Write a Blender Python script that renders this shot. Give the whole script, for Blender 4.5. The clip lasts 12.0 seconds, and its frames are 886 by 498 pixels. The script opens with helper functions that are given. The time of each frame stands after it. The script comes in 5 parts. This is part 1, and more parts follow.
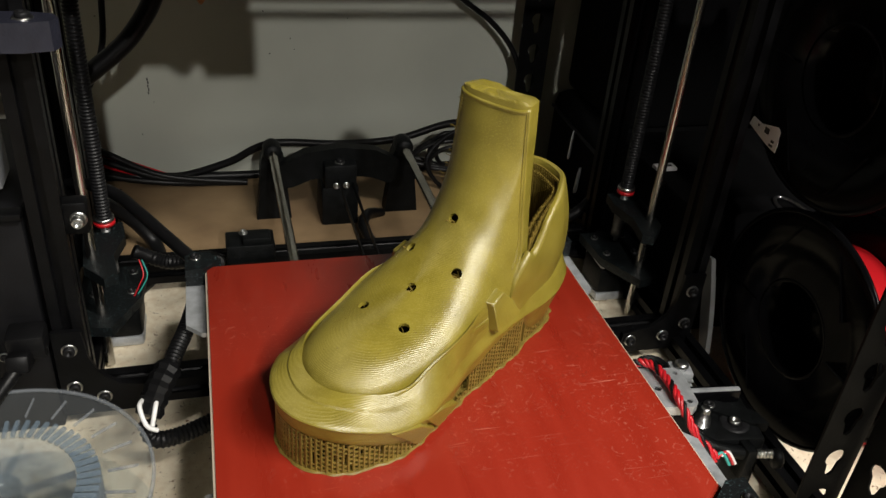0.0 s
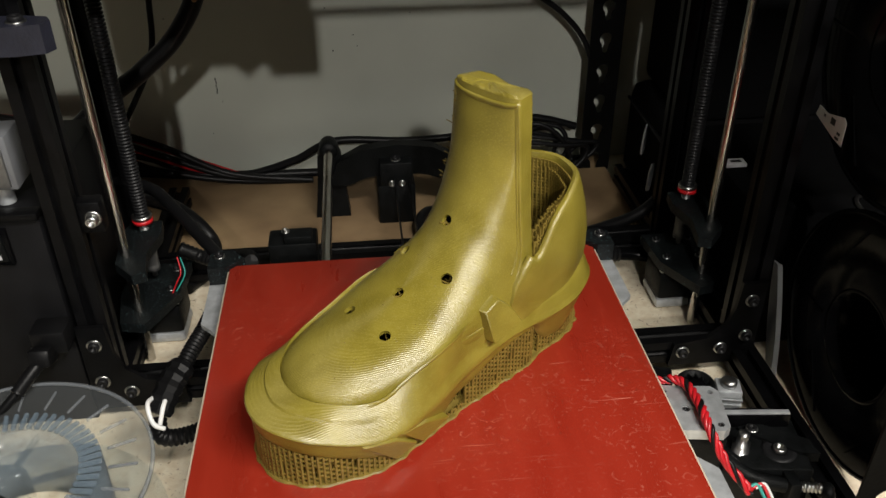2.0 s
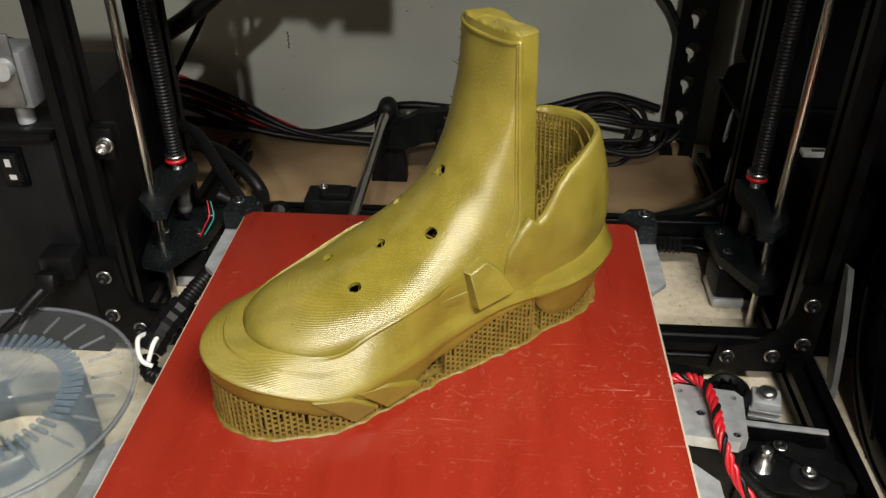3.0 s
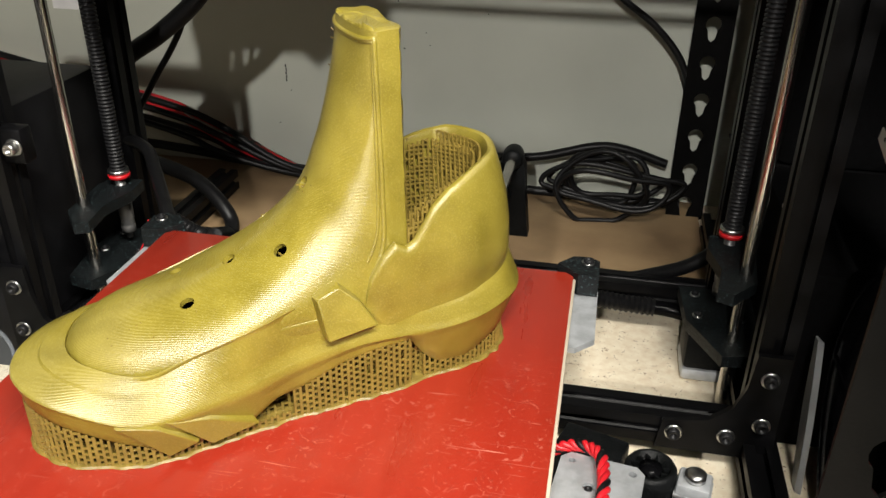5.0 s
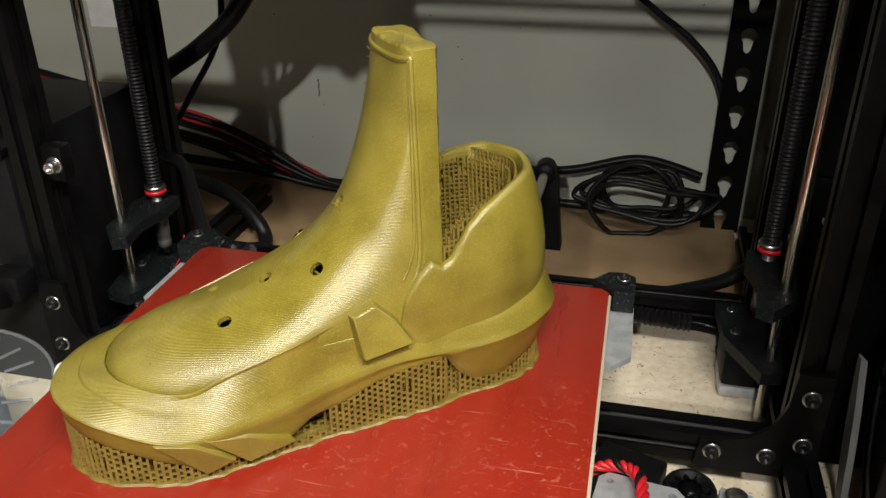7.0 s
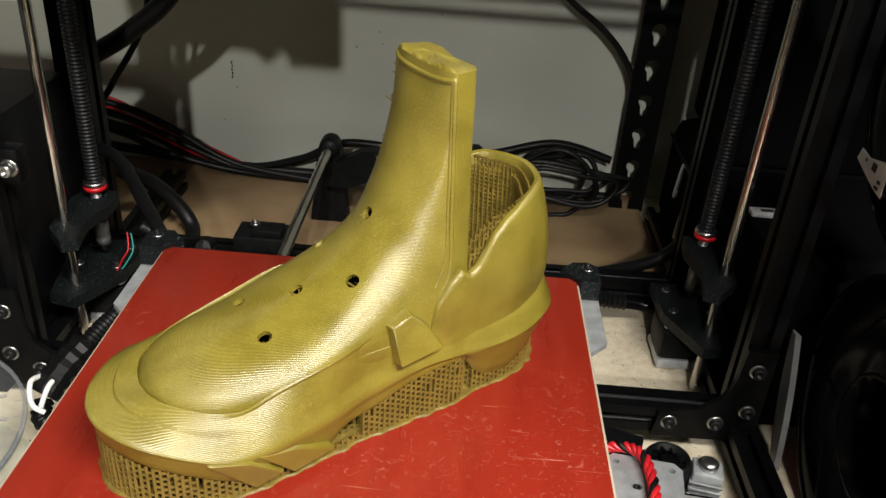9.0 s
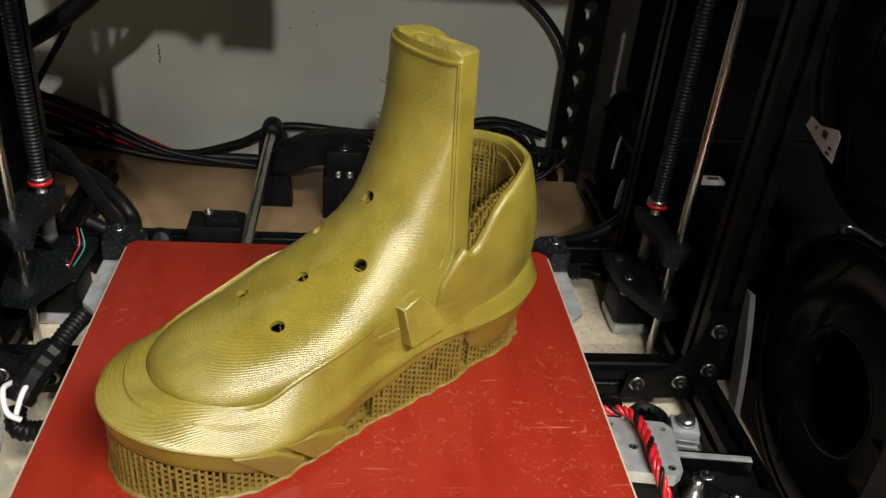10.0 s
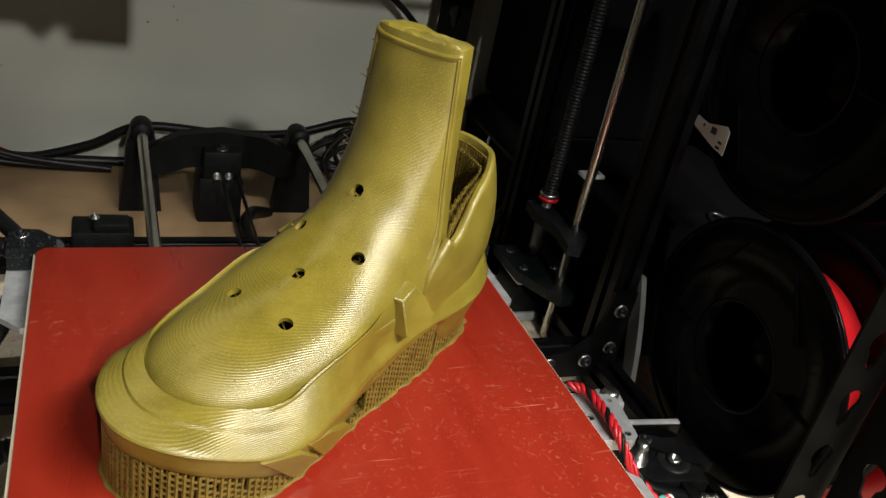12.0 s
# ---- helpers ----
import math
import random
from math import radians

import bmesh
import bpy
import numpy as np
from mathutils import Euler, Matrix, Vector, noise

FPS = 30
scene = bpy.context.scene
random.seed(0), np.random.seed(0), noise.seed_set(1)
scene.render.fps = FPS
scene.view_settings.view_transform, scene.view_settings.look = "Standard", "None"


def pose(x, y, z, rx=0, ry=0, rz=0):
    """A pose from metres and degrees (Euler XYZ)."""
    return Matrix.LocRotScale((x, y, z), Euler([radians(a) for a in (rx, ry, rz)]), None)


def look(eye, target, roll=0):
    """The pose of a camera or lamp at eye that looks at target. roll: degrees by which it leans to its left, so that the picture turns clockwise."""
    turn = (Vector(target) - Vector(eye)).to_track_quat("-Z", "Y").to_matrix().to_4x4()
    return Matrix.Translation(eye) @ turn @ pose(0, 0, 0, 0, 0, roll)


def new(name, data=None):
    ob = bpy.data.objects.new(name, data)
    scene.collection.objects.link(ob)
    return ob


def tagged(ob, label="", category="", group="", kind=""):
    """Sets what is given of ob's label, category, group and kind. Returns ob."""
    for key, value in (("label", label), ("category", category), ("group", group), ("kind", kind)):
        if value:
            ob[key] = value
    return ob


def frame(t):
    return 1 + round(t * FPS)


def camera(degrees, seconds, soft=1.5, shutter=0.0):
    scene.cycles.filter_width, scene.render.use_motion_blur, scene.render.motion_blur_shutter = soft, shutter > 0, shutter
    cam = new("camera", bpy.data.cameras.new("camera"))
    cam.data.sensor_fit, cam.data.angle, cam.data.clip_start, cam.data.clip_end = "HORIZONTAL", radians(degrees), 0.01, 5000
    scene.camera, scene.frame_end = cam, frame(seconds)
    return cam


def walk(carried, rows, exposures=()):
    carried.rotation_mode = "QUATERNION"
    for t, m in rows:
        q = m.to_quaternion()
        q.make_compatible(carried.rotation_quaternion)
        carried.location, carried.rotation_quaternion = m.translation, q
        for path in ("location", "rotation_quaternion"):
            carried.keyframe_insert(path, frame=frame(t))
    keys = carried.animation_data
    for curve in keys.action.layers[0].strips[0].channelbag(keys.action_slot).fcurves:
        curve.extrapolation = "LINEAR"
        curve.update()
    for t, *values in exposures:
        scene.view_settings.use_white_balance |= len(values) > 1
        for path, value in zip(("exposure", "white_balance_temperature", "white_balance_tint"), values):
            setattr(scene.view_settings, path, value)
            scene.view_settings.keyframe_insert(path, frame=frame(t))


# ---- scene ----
cam = camera(56.32, 12.0)
PATH = [
    (0, (-0.1343, -0.4325, 0.3767), (0.1214, 0.3789, -0.1489), 5.16),
    (0.5, (-0.1230, -0.4319, 0.3766), (0.1115, 0.3858, -0.1491), 4.08),
    (1, (-0.1056, -0.4308, 0.3782), (0.0880, 0.3957, -0.1504), 2.31),
    (1.5, (-0.0751, -0.4297, 0.3768), (0.0676, 0.4073, -0.1515), 0.80),
    (2, (-0.0363, -0.4207, 0.3678), (0.0521, 0.4184, -0.1689), -0.29),
    (2.5, (0.0056, -0.4078, 0.3461), (0.0280, 0.4333, -0.1943), -0.93),
    (2.7, (0.0208, -0.4031, 0.3367), (0.0136, 0.4371, -0.2056), -0.56),
    (4.3, (0.1294, -0.3618, 0.2812), (-0.1038, 0.4713, -0.2204), 0.81),
    (4.5, (0.1418, -0.3536, 0.2795), (-0.0668, 0.4913, -0.2132), 1.46),
    (5, (0.1547, -0.3452, 0.2767), (-0.0149, 0.5203, -0.1947), 0.71),
    (5.5, (0.1566, -0.3485, 0.2773), (-0.0448, 0.5123, -0.1900), -0.51),
    (6, (0.1564, -0.3472, 0.2767), (-0.0522, 0.5149, -0.1850), -0.86),
    (6.5, (0.1541, -0.3430, 0.2771), (-0.0535, 0.5188, -0.1857), -0.74),
    (7, (0.1506, -0.3428, 0.2796), (-0.0543, 0.5207, -0.1812), -0.42),
    (7.2, (0.1487, -0.3427, 0.2816), (-0.0539, 0.5217, -0.1786), -0.25),
    (8.8, (0.0706, -0.3621, 0.3048), (0.0369, 0.5059, -0.1906), 3.65),
    (9, (0.0562, -0.3626, 0.3080), (0.0477, 0.5056, -0.1882), 4.29),
    (9.5, (0.0219, -0.3663, 0.3093), (0.0689, 0.5025, -0.1837), 4.61),
    (10, (0.0003, -0.3663, 0.3079), (0.1192, 0.4859, -0.2016), 5.77),
    (10.5, (-0.0235, -0.3652, 0.3068), (0.1666, 0.4713, -0.2072), 7.13),
    (11, (-0.0529, -0.3603, 0.3008), (0.2162, 0.4629, -0.1993), 9.68),
    (11.5, (-0.0781, -0.3578, 0.2950), (0.2511, 0.4547, -0.1861), 11.02),
    (12, (-0.1107, -0.3560, 0.2910), (0.2713, 0.4422, -0.1748), 12.14),
]
walk(cam, [(t, look(eye, target, roll)) for t, eye, target, roll in PATH],
     [(0, -0.5), (1.5, -0.58), (2, -0.56), (2.5, -0.47), (4.5, 0.2), (5, 0.33), (5.5, 0.2), (6, -0.1), (6.5, -0.25), (7, -0.23), (9, -0.17), (9.5, 0.05), (10, -0.34), (10.5, -0.5), (11.5, -0.53), (12, -0.33)])

# world and light
wd = bpy.data.worlds.new("world")
scene.world = wd
wd.use_nodes = True
wd.node_tree.nodes["Background"].inputs[0].default_value = (0.9, 0.95, 1.0, 1)
wd.node_tree.nodes["Background"].inputs[1].default_value = 0.02
scene.view_settings.exposure = 0.0


def area_lamp(name, eye, target, sx, sy, power, colour):
    d = bpy.data.lights.new(name, "AREA")
    d.shape, d.size, d.size_y, d.energy, d.color = "RECTANGLE", sx, sy, power, colour
    ob = new(name, d)
    ob.matrix_world = look(eye, target)
    return ob


area_lamp("ceiling_tube_lamp", (0.56, -0.86, 1.32), (0.25, -0.02, 0.0), 0.9, 0.1, 56, (1.0, 0.96, 0.88))
area_lamp("room_lamp", (0.02, -2.2, 1.36), (0.0, 0.3, 0.1), 0.06, 0.06, 34, (1.0, 0.96, 0.9))


# materials
def mat(name, colour, rough=0.5, metal=0.0, vary=0.15, scale=40.0, bump=0.0, bscale=400.0, colour2=None, spec=0.5, coat=0.0, stretch=(1, 1, 1), lo=0.35, hi=0.65, rvary=0.0):
    m = bpy.data.materials.new(name)
    m.use_nodes = True
    nt = m.node_tree
    b = nt.nodes["Principled BSDF"]
    b.inputs["Roughness"].default_value, b.inputs["Metallic"].default_value = rough, metal
    b.inputs["Specular IOR Level"].default_value, b.inputs["Coat Weight"].default_value = spec, coat
    tc, mp, n1, ramp = (nt.nodes.new(k) for k in ("ShaderNodeTexCoord", "ShaderNodeMapping", "ShaderNodeTexNoise", "ShaderNodeValToRGB"))
    mp.inputs["Scale"].default_value = stretch
    n1.inputs["Scale"].default_value, n1.inputs["Detail"].default_value = scale, 6
    c2 = colour2 or tuple(c * (1 - vary) for c in colour)
    ramp.color_ramp.elements[0].position, ramp.color_ramp.elements[1].position = lo, hi
    ramp.color_ramp.elements[0].color, ramp.color_ramp.elements[1].color = (*c2, 1), (*colour, 1)
    nt.links.new(tc.outputs["Object"], mp.inputs[0])
    nt.links.new(mp.outputs[0], n1.inputs["Vector"])
    nt.links.new(n1.outputs[0], ramp.inputs[0])
    nt.links.new(ramp.outputs[0], b.inputs["Base Color"])
    if rvary:
        mr = nt.nodes.new("ShaderNodeMapRange")
        mr.inputs[3].default_value, mr.inputs[4].default_value = rough - rvary, rough + rvary
        nt.links.new(n1.outputs[0], mr.inputs[0])
        nt.links.new(mr.outputs[0], b.inputs["Roughness"])
    if bump:
        n2, bp = nt.nodes.new("ShaderNodeTexNoise"), nt.nodes.new("ShaderNodeBump")
        n2.inputs["Scale"].default_value, n2.inputs["Detail"].default_value = bscale, 5
        bp.inputs["Strength"].default_value, bp.inputs["Distance"].default_value = bump, 0.001
        nt.links.new(mp.outputs[0], n2.inputs["Vector"])
        nt.links.new(n2.outputs[0], bp.inputs["Height"])
        nt.links.new(bp.outputs[0], b.inputs["Normal"])
    return m


BLACK = mat("black_anodised", (0.0035, 0.0035, 0.004), 0.4, 0.0, 0.5, 60, 0.1, 900, rvary=0.1, spec=0.13)
PRINTB = mat("black_printed", (0.005, 0.0055, 0.006), 0.48, 0.0, 0.4, 120, 0.4, 600, colour2=(0.0025, 0.003, 0.003), spec=0.13)
DUSTY = mat("dusty_black_printed", (0.06, 0.1, 0.105), 0.5, 0.0, 0.5, 620, 0.5, 700, colour2=(0.004, 0.005, 0.0055), lo=0.6, hi=0.72, spec=0.2)
RUBBER = mat("black_cable", (0.005, 0.005, 0.0055), 0.42, 0.0, 0.3, 50, 0.1, 500, spec=0.22)
STEEL = mat("ground_steel", (0.62, 0.6, 0.56), 0.22, 1.0, 0.2, 30, 0.05, 900, stretch=(1, 1, 0.1), rvary=0.08)
ZINC = mat("zinc_screw", (0.55, 0.55, 0.54), 0.3, 1.0, 0.3, 200, 0.1, 900)
ALU = mat("grey_aluminium", (0.5, 0.52, 0.54), 0.42, 0.5, 0.25, 120, 0.2, 900, rvary=0.1)
SCREWB = mat("black_oxide_screw", (0.012, 0.012, 0.013), 0.42, 0.1, 0.3, 150, spec=0.2)
WALLM = mat("painted_wall", (0.5, 0.52, 0.455), 0.6, 0.0, 0.14, 5, 0.15, 90)
BAG = mat("black_nylon", (0.004, 0.004, 0.0045), 0.85, 0.0, 0.4, 200, 0.5, 900, spec=0.08)
GLOSSB = mat("black_gloss_plastic", (0.003, 0.003, 0.0035), 0.2, 0.0, 0.4, 30, 0.03, 200, spec=0.06)
PAPER = mat("white_paper", (0.75, 0.75, 0.76), 0.7, 0.0, 0.12, 90, 0.1, 300)
REDW = mat("red_wire", (0.55, 0.012, 0.02), 0.35, 0.0, 0.3, 80)
INK = mat("black_ink", (0.03, 0.03, 0.03), 0.7)
WHITEP = mat("white_tie", (0.75, 0.75, 0.74), 0.4)
REDP = mat("red_plastic", (0.5, 0.01, 0.015), 0.35)
TEAL = mat("teal_wire", (0.03, 0.3, 0.26), 0.4)
SILVW = mat("silver_print", (0.5, 0.5, 0.52), 0.5)
# near-black for unseen surfaces, so that little light bounces or reflects
ROOMM = mat("dark_unseen_surface", (0.06, 0.055, 0.05), 0.8, 0.0, 0.1, 2)


def chipboard():
    m = mat("chipboard", (0.85, 0.76, 0.59), 0.65, 0.0, 0.3, 130, 0.25, 250, colour2=(0.73, 0.61, 0.44), lo=0.3, hi=0.62)
    nt = m.node_tree
    b = nt.nodes["Principled BSDF"]
    ramp = [n for n in nt.nodes if n.type == "VALTORGB"][0]
    tc = [n for n in nt.nodes if n.type == "TEX_COORD"][0]
    v, r2, mx = nt.nodes.new("ShaderNodeTexNoise"), nt.nodes.new("ShaderNodeValToRGB"), nt.nodes.new("ShaderNodeMix")
    v.inputs["Scale"].default_value, v.inputs["Detail"].default_value, v.inputs["Distortion"].default_value = 240, 2, 1.5
    r2.color_ramp.elements[0].position, r2.color_ramp.elements[1].position = 0.66, 0.72
    mx.data_type = "RGBA"
    mx.inputs[7].default_value = (0.22, 0.13, 0.06, 1)
    nt.links.new(tc.outputs["Object"], v.inputs["Vector"])
    nt.links.new(v.outputs[0], r2.inputs[0])
    nt.links.new(r2.outputs[0], mx.inputs[0])
    nt.links.new(ramp.outputs[0], mx.inputs[6])
    nt.links.new(mx.outputs[2], b.inputs["Base Color"])
    return m


CHIP = chipboard()


def gold_filament():
    m = mat("gold_filament", (0.265, 0.212, 0.026), 0.4, 0.06, 0.2, 45, 0.0, 400, colour2=(0.19, 0.15, 0.015), spec=0.75, rvary=0.06)
    nt = m.node_tree
    b = nt.nodes["Principled BSDF"]
    b.inputs["Coat Weight"].default_value, b.inputs["Coat Roughness"].default_value = 0.55, 0.3
    # the layers lie like brushed lines round the upright axis and draw highlights out upwards
    tg = nt.nodes.new("ShaderNodeTangent")
    tg.direction_type, tg.axis = "RADIAL", "Z"
    nt.links.new(tg.outputs[0], b.inputs["Tangent"])
    b.inputs["Anisotropic"].default_value = 0.75
    tc = [n for n in nt.nodes if n.type == "TEX_COORD"][0]
    w, n2, ad, bp, bp2 = (nt.nodes.new(k) for k in ("ShaderNodeTexWave", "ShaderNodeTexNoise", "ShaderNodeMix", "ShaderNodeBump", "ShaderNodeBump"))
    w.wave_type, w.bands_direction = "BANDS", "Z"
    w.inputs["Scale"].default_value, w.inputs["Distortion"].default_value = 470.0, 0.6
    n2.inputs["Scale"].default_value, n2.inputs["Detail"].default_value = 1300, 3
    bp.inputs["Strength"].default_value, bp.inputs["Distance"].default_value = 0.32, 0.0002
    bp2.inputs["Strength"].default_value, bp2.inputs["Distance"].default_value = 0.55, 0.0002
    nt.links.new(tc.outputs["Object"], w.inputs["Vector"])
    nt.links.new(tc.outputs["Object"], n2.inputs["Vector"])
    nt.links.new(w.outputs[1], bp.inputs["Height"])
    nt.links.new(n2.outputs[0], bp2.inputs["Height"])
    nt.links.new(bp.outputs[0], bp2.inputs["Normal"])
    nt.links.new(bp2.outputs[0], b.inputs["Normal"])
    nt.links.new(bp2.outputs[0], b.inputs["Coat Normal"])
    # fine pale specks mixed into the base colour, painted sparkle of the grainy highlights
    fl, rp = nt.nodes.new("ShaderNodeTexNoise"), nt.nodes.new("ShaderNodeValToRGB")
    fl.inputs["Scale"].default_value, fl.inputs["Detail"].default_value = 1150, 2
    rp.color_ramp.elements[0].position, rp.color_ramp.elements[1].position = 0.5, 0.72
    rp.color_ramp.elements[1].color = (0.25, 0.25, 0.25, 1)
    ad.data_type = "RGBA"
    ad.inputs[7].default_value = (0.5, 0.43, 0.13, 1)
    nt.links.new(tc.outputs["Object"], fl.inputs["Vector"])
    nt.links.new(fl.outputs[0], rp.inputs[0])
    nt.links.new(rp.outputs[0], ad.inputs[0])
    nt.links.new(b.inputs["Base Color"].links[0].from_socket, ad.inputs[6])
    nt.links.new(ad.outputs[2], b.inputs["Base Color"])
    return m


GOLD = gold_filament()
GOLDL = mat("gold_strands", (0.22, 0.155, 0.03), 0.4, 0.0, 0.3, 150, 0.3, 800, spec=0.6)


def red_bed():
    m = mat("red_bed_coating", (0.275, 0.021, 0.0095), 0.3, 0.0, 0.2, 9, 0.06, 500, colour2=(0.243, 0.0175, 0.008), rvary=0.1, stretch=(7, 1.2, 1))
    nt = m.node_tree
    b = nt.nodes["Principled BSDF"]
    ramp = [n for n in nt.nodes if n.type == "VALTORGB"][0]
    tc = [n for n in nt.nodes if n.type == "TEX_COORD"][0]
    # dried glue smears and fine scratches
    n1, r1, n2, r2, mul, mx = (nt.nodes.new(k) for k in ("ShaderNodeTexNoise", "ShaderNodeValToRGB", "ShaderNodeTexNoise", "ShaderNodeValToRGB", "ShaderNodeMath", "ShaderNodeMix"))
    n1.inputs["Scale"].default_value, n1.inputs["Detail"].default_value, n1.inputs["Distortion"].default_value = 120, 6, 3.0
    n2.inputs["Scale"].default_value, n2.inputs["Detail"].default_value = 11, 3
    r1.color_ramp.elements[0].position, r1.color_ramp.elements[1].position = 0.585, 0.82
    r2.color_ramp.elements[0].position, r2.color_ramp.elements[1].position = 0.42, 0.7
    mul.operation = "MULTIPLY"
    mx.data_type = "RGBA"
    mx.inputs[7].default_value = (0.5, 0.16, 0.11, 1)
    for n in (n1, n2):
        nt.links.new(tc.outputs["Object"], n.inputs["Vector"])
    nt.links.new(n1.outputs[0], r1.inputs[0])
    nt.links.new(n2.outputs[0], r2.inputs[0])
    nt.links.new(r1.outputs[0], mul.inputs[0])
    nt.links.new(r2.outputs[0], mul.inputs[1])
    nt.links.new(mul.outputs[0], mx.inputs[0])
    nt.links.new(ramp.outputs[0], mx.inputs[6])
    # long thin scratches, in two directions, where the bed has been scraped
    last = mx.outputs[2]
    for turn, stretch, lo, off in ((-28, (16, 420, 1), 0.68, 0.0), (24, (14, 380, 1), 0.7, 3.7), (62, (22, 460, 1), 0.72, 8.1)):
        mp2, n3, r3, m3, mx2 = (nt.nodes.new(k) for k in ("ShaderNodeMapping", "ShaderNodeTexNoise", "ShaderNodeValToRGB", "ShaderNodeMath", "ShaderNodeMix"))
        mp2.inputs["Rotation"].default_value, mp2.inputs["Scale"].default_value, mp2.inputs["Location"].default_value = (0, 0, radians(turn)), stretch, (off, off, 0)
        n3.inputs["Scale"].default_value, n3.inputs["Detail"].default_value, n3.inputs["Distortion"].default_value = 1.0, 2, 0.9
        r3.color_ramp.elements[0].position, r3.color_ramp.elements[1].position = lo, lo + 0.09
        m3.operation = "MULTIPLY"
        mx2.data_type = "RGBA"
        mx2.inputs[7].default_value = (0.5, 0.17, 0.12, 1)
        nt.links.new(tc.outputs["Object"], mp2.inputs[0])
        nt.links.new(mp2.outputs[0], n3.inputs["Vector"])
        nt.links.new(n3.outputs[0], r3.inputs[0])
        nt.links.new(r3.outputs[0], m3.inputs[0])
        nt.links.new(r2.outputs[0], m3.inputs[1])
        nt.links.new(m3.outputs[0], mx2.inputs[0])
        nt.links.new(last, mx2.inputs[6])
        last = mx2.outputs[2]
    nt.links.new(last, b.inputs["Base Color"])
    return m


REDBED = red_bed()


def clear_plastic(name, colour, body):
    """Thin clear plastic: mostly see-through, a little milky, with a sharp sheen."""
    m = bpy.data.materials.new(name)
    m.use_nodes = True
    nt = m.node_tree
    b, out = nt.nodes["Principled BSDF"], nt.nodes["Material Output"]
    b.inputs["Base Color"].default_value = (*colour, 1)
    b.inputs["Roughness"].default_value = 0.12
    tr, mx = nt.nodes.new("ShaderNodeBsdfTransparent"), nt.nodes.new("ShaderNodeMixShader")
    mx.inputs[0].default_value = body
    tr.inputs[0].default_value = (0.97, 0.98, 0.98, 1)
    nt.links.new(tr.outputs[0], mx.inputs[1])
    nt.links.new(b.outputs[0], mx.inputs[2])
    nt.links.new(mx.outputs[0], out.inputs[0])
    return m


CLEAR = clear_plastic("clear_plastic", (0.45, 0.48, 0.5), 0.05)
BLUISH = clear_plastic("bluish_clear_plastic", (0.3, 0.38, 0.46), 0.2)
FROST = clear_plastic("frosted_plastic", (0.3, 0.32, 0.35), 0.3)
BLUERIB = clear_plastic("bluish_rib_plastic", (0.2, 0.26, 0.32), 0.45)


# mesh helpers
def thing(name, label, category, at=(0, 0, 0), rz=0, group="", kind=""):
    ob = new(name)
    ob.empty_display_size = 0.01
    ob.matrix_world = pose(*at, 0, 0, rz)
    return tagged(ob, label, category, group, kind)


def part(name, bm, material, parent=None, label="", smooth=True):
    me = bpy.data.meshes.new(name)
    bm.normal_update()
    bm.to_mesh(me)
    bm.free()
    me.materials.append(material)
    ob = new(name, me)
    ob.parent = parent
    if label:
        ob["label"] = label
    return ob


def shade(bm, angle=35):
    for f in bm.faces:
        f.smooth = True
    for e in bm.edges:
        e.smooth = len(e.link_faces) == 2 and e.calc_face_angle(0) < radians(angle)
    return bm


def add_box(bm, c, size, m=None, bevel=0.0):
    ret = bmesh.ops.create_cube(bm, size=1.0, matrix=Matrix.Translation(c) @ (m or Matrix()) @ Matrix.Diagonal((*size, 1)))
    if bevel:
        es = list({e for v in ret["verts"] for e in v.link_edges})
        bmesh.ops.bevel(bm, geom=es, offset=bevel, segments=2, profile=0.5, affect="EDGES", clamp_overlap=True)
    return bm


def box(c, size, bevel=0.0008, m=None):
    return shade(add_box(bmesh.new(), c, size, m, bevel), 30)


def add_cyl(bm, a, b, r, seg=24, r2=None, cap=True):
    a, b = Vector(a), Vector(b)
    m = Matrix.Translation((a + b) / 2) @ (b - a).to_track_quat("Z", "Y").to_matrix().to_4x4()
    bmesh.ops.create_cone(bm, cap_ends=cap, segments=seg, radius1=r, radius2=r if r2 is None else r2, depth=(b - a).length, matrix=m)
    return bm


def cyl(a, b, r, seg=24, r2=None):
    return shade(add_cyl(bmesh.new(), a, b, r, seg, r2), 50)


def add_lathe(bm, profile, m, seg=32, closed=False):
    """Turns (radius, height) pairs round the z axis of m."""
    rings = []
    for r, h in profile:
        rings.append([bm.verts.new(m @ Vector((r * math.cos(2 * math.pi * k / seg), r * math.sin(2 * math.pi * k / seg), h))) for k in range(seg)])
    pairs = list(zip(rings, rings[1:])) + ([(rings[-1], rings[0])] if closed else [])
    for p, q in pairs:
        for k in range(seg):
            bm.faces.new((p[k], p[(k + 1) % seg], q[(k + 1) % seg], q[k]))
    if not closed:
        for ring, flip in ((rings[0], True), (rings[-1], False)):
            if (ring[0].co - ring[seg // 2].co).length > 1e-5:
                bm.faces.new(ring[::-1] if flip else ring)
    return bm


def lathe(profile, m=Matrix(), seg=32, closed=False):
    return shade(add_lathe(bmesh.new(), profile, m, seg, closed), 40)


def spline(pts, n=8):
    """A smooth line through points."""
    pts = [Vector(p) for p in pts]
    out = []
    for i in range(len(pts) - 1):
        p0, p1, p2, p3 = pts[max(i - 1, 0)], pts[i], pts[i + 1], pts[min(i + 2, len(pts) - 1)]
        for k in range(n):
            t = k / n
            out.append(0.5 * ((2 * p1) + (p2 - p0) * t + (2 * p0 - 5 * p1 + 4 * p2 - p3) * t * t + (3 * p1 - p0 - 3 * p2 + p3) * t ** 3))
    return out + [pts[-1]]


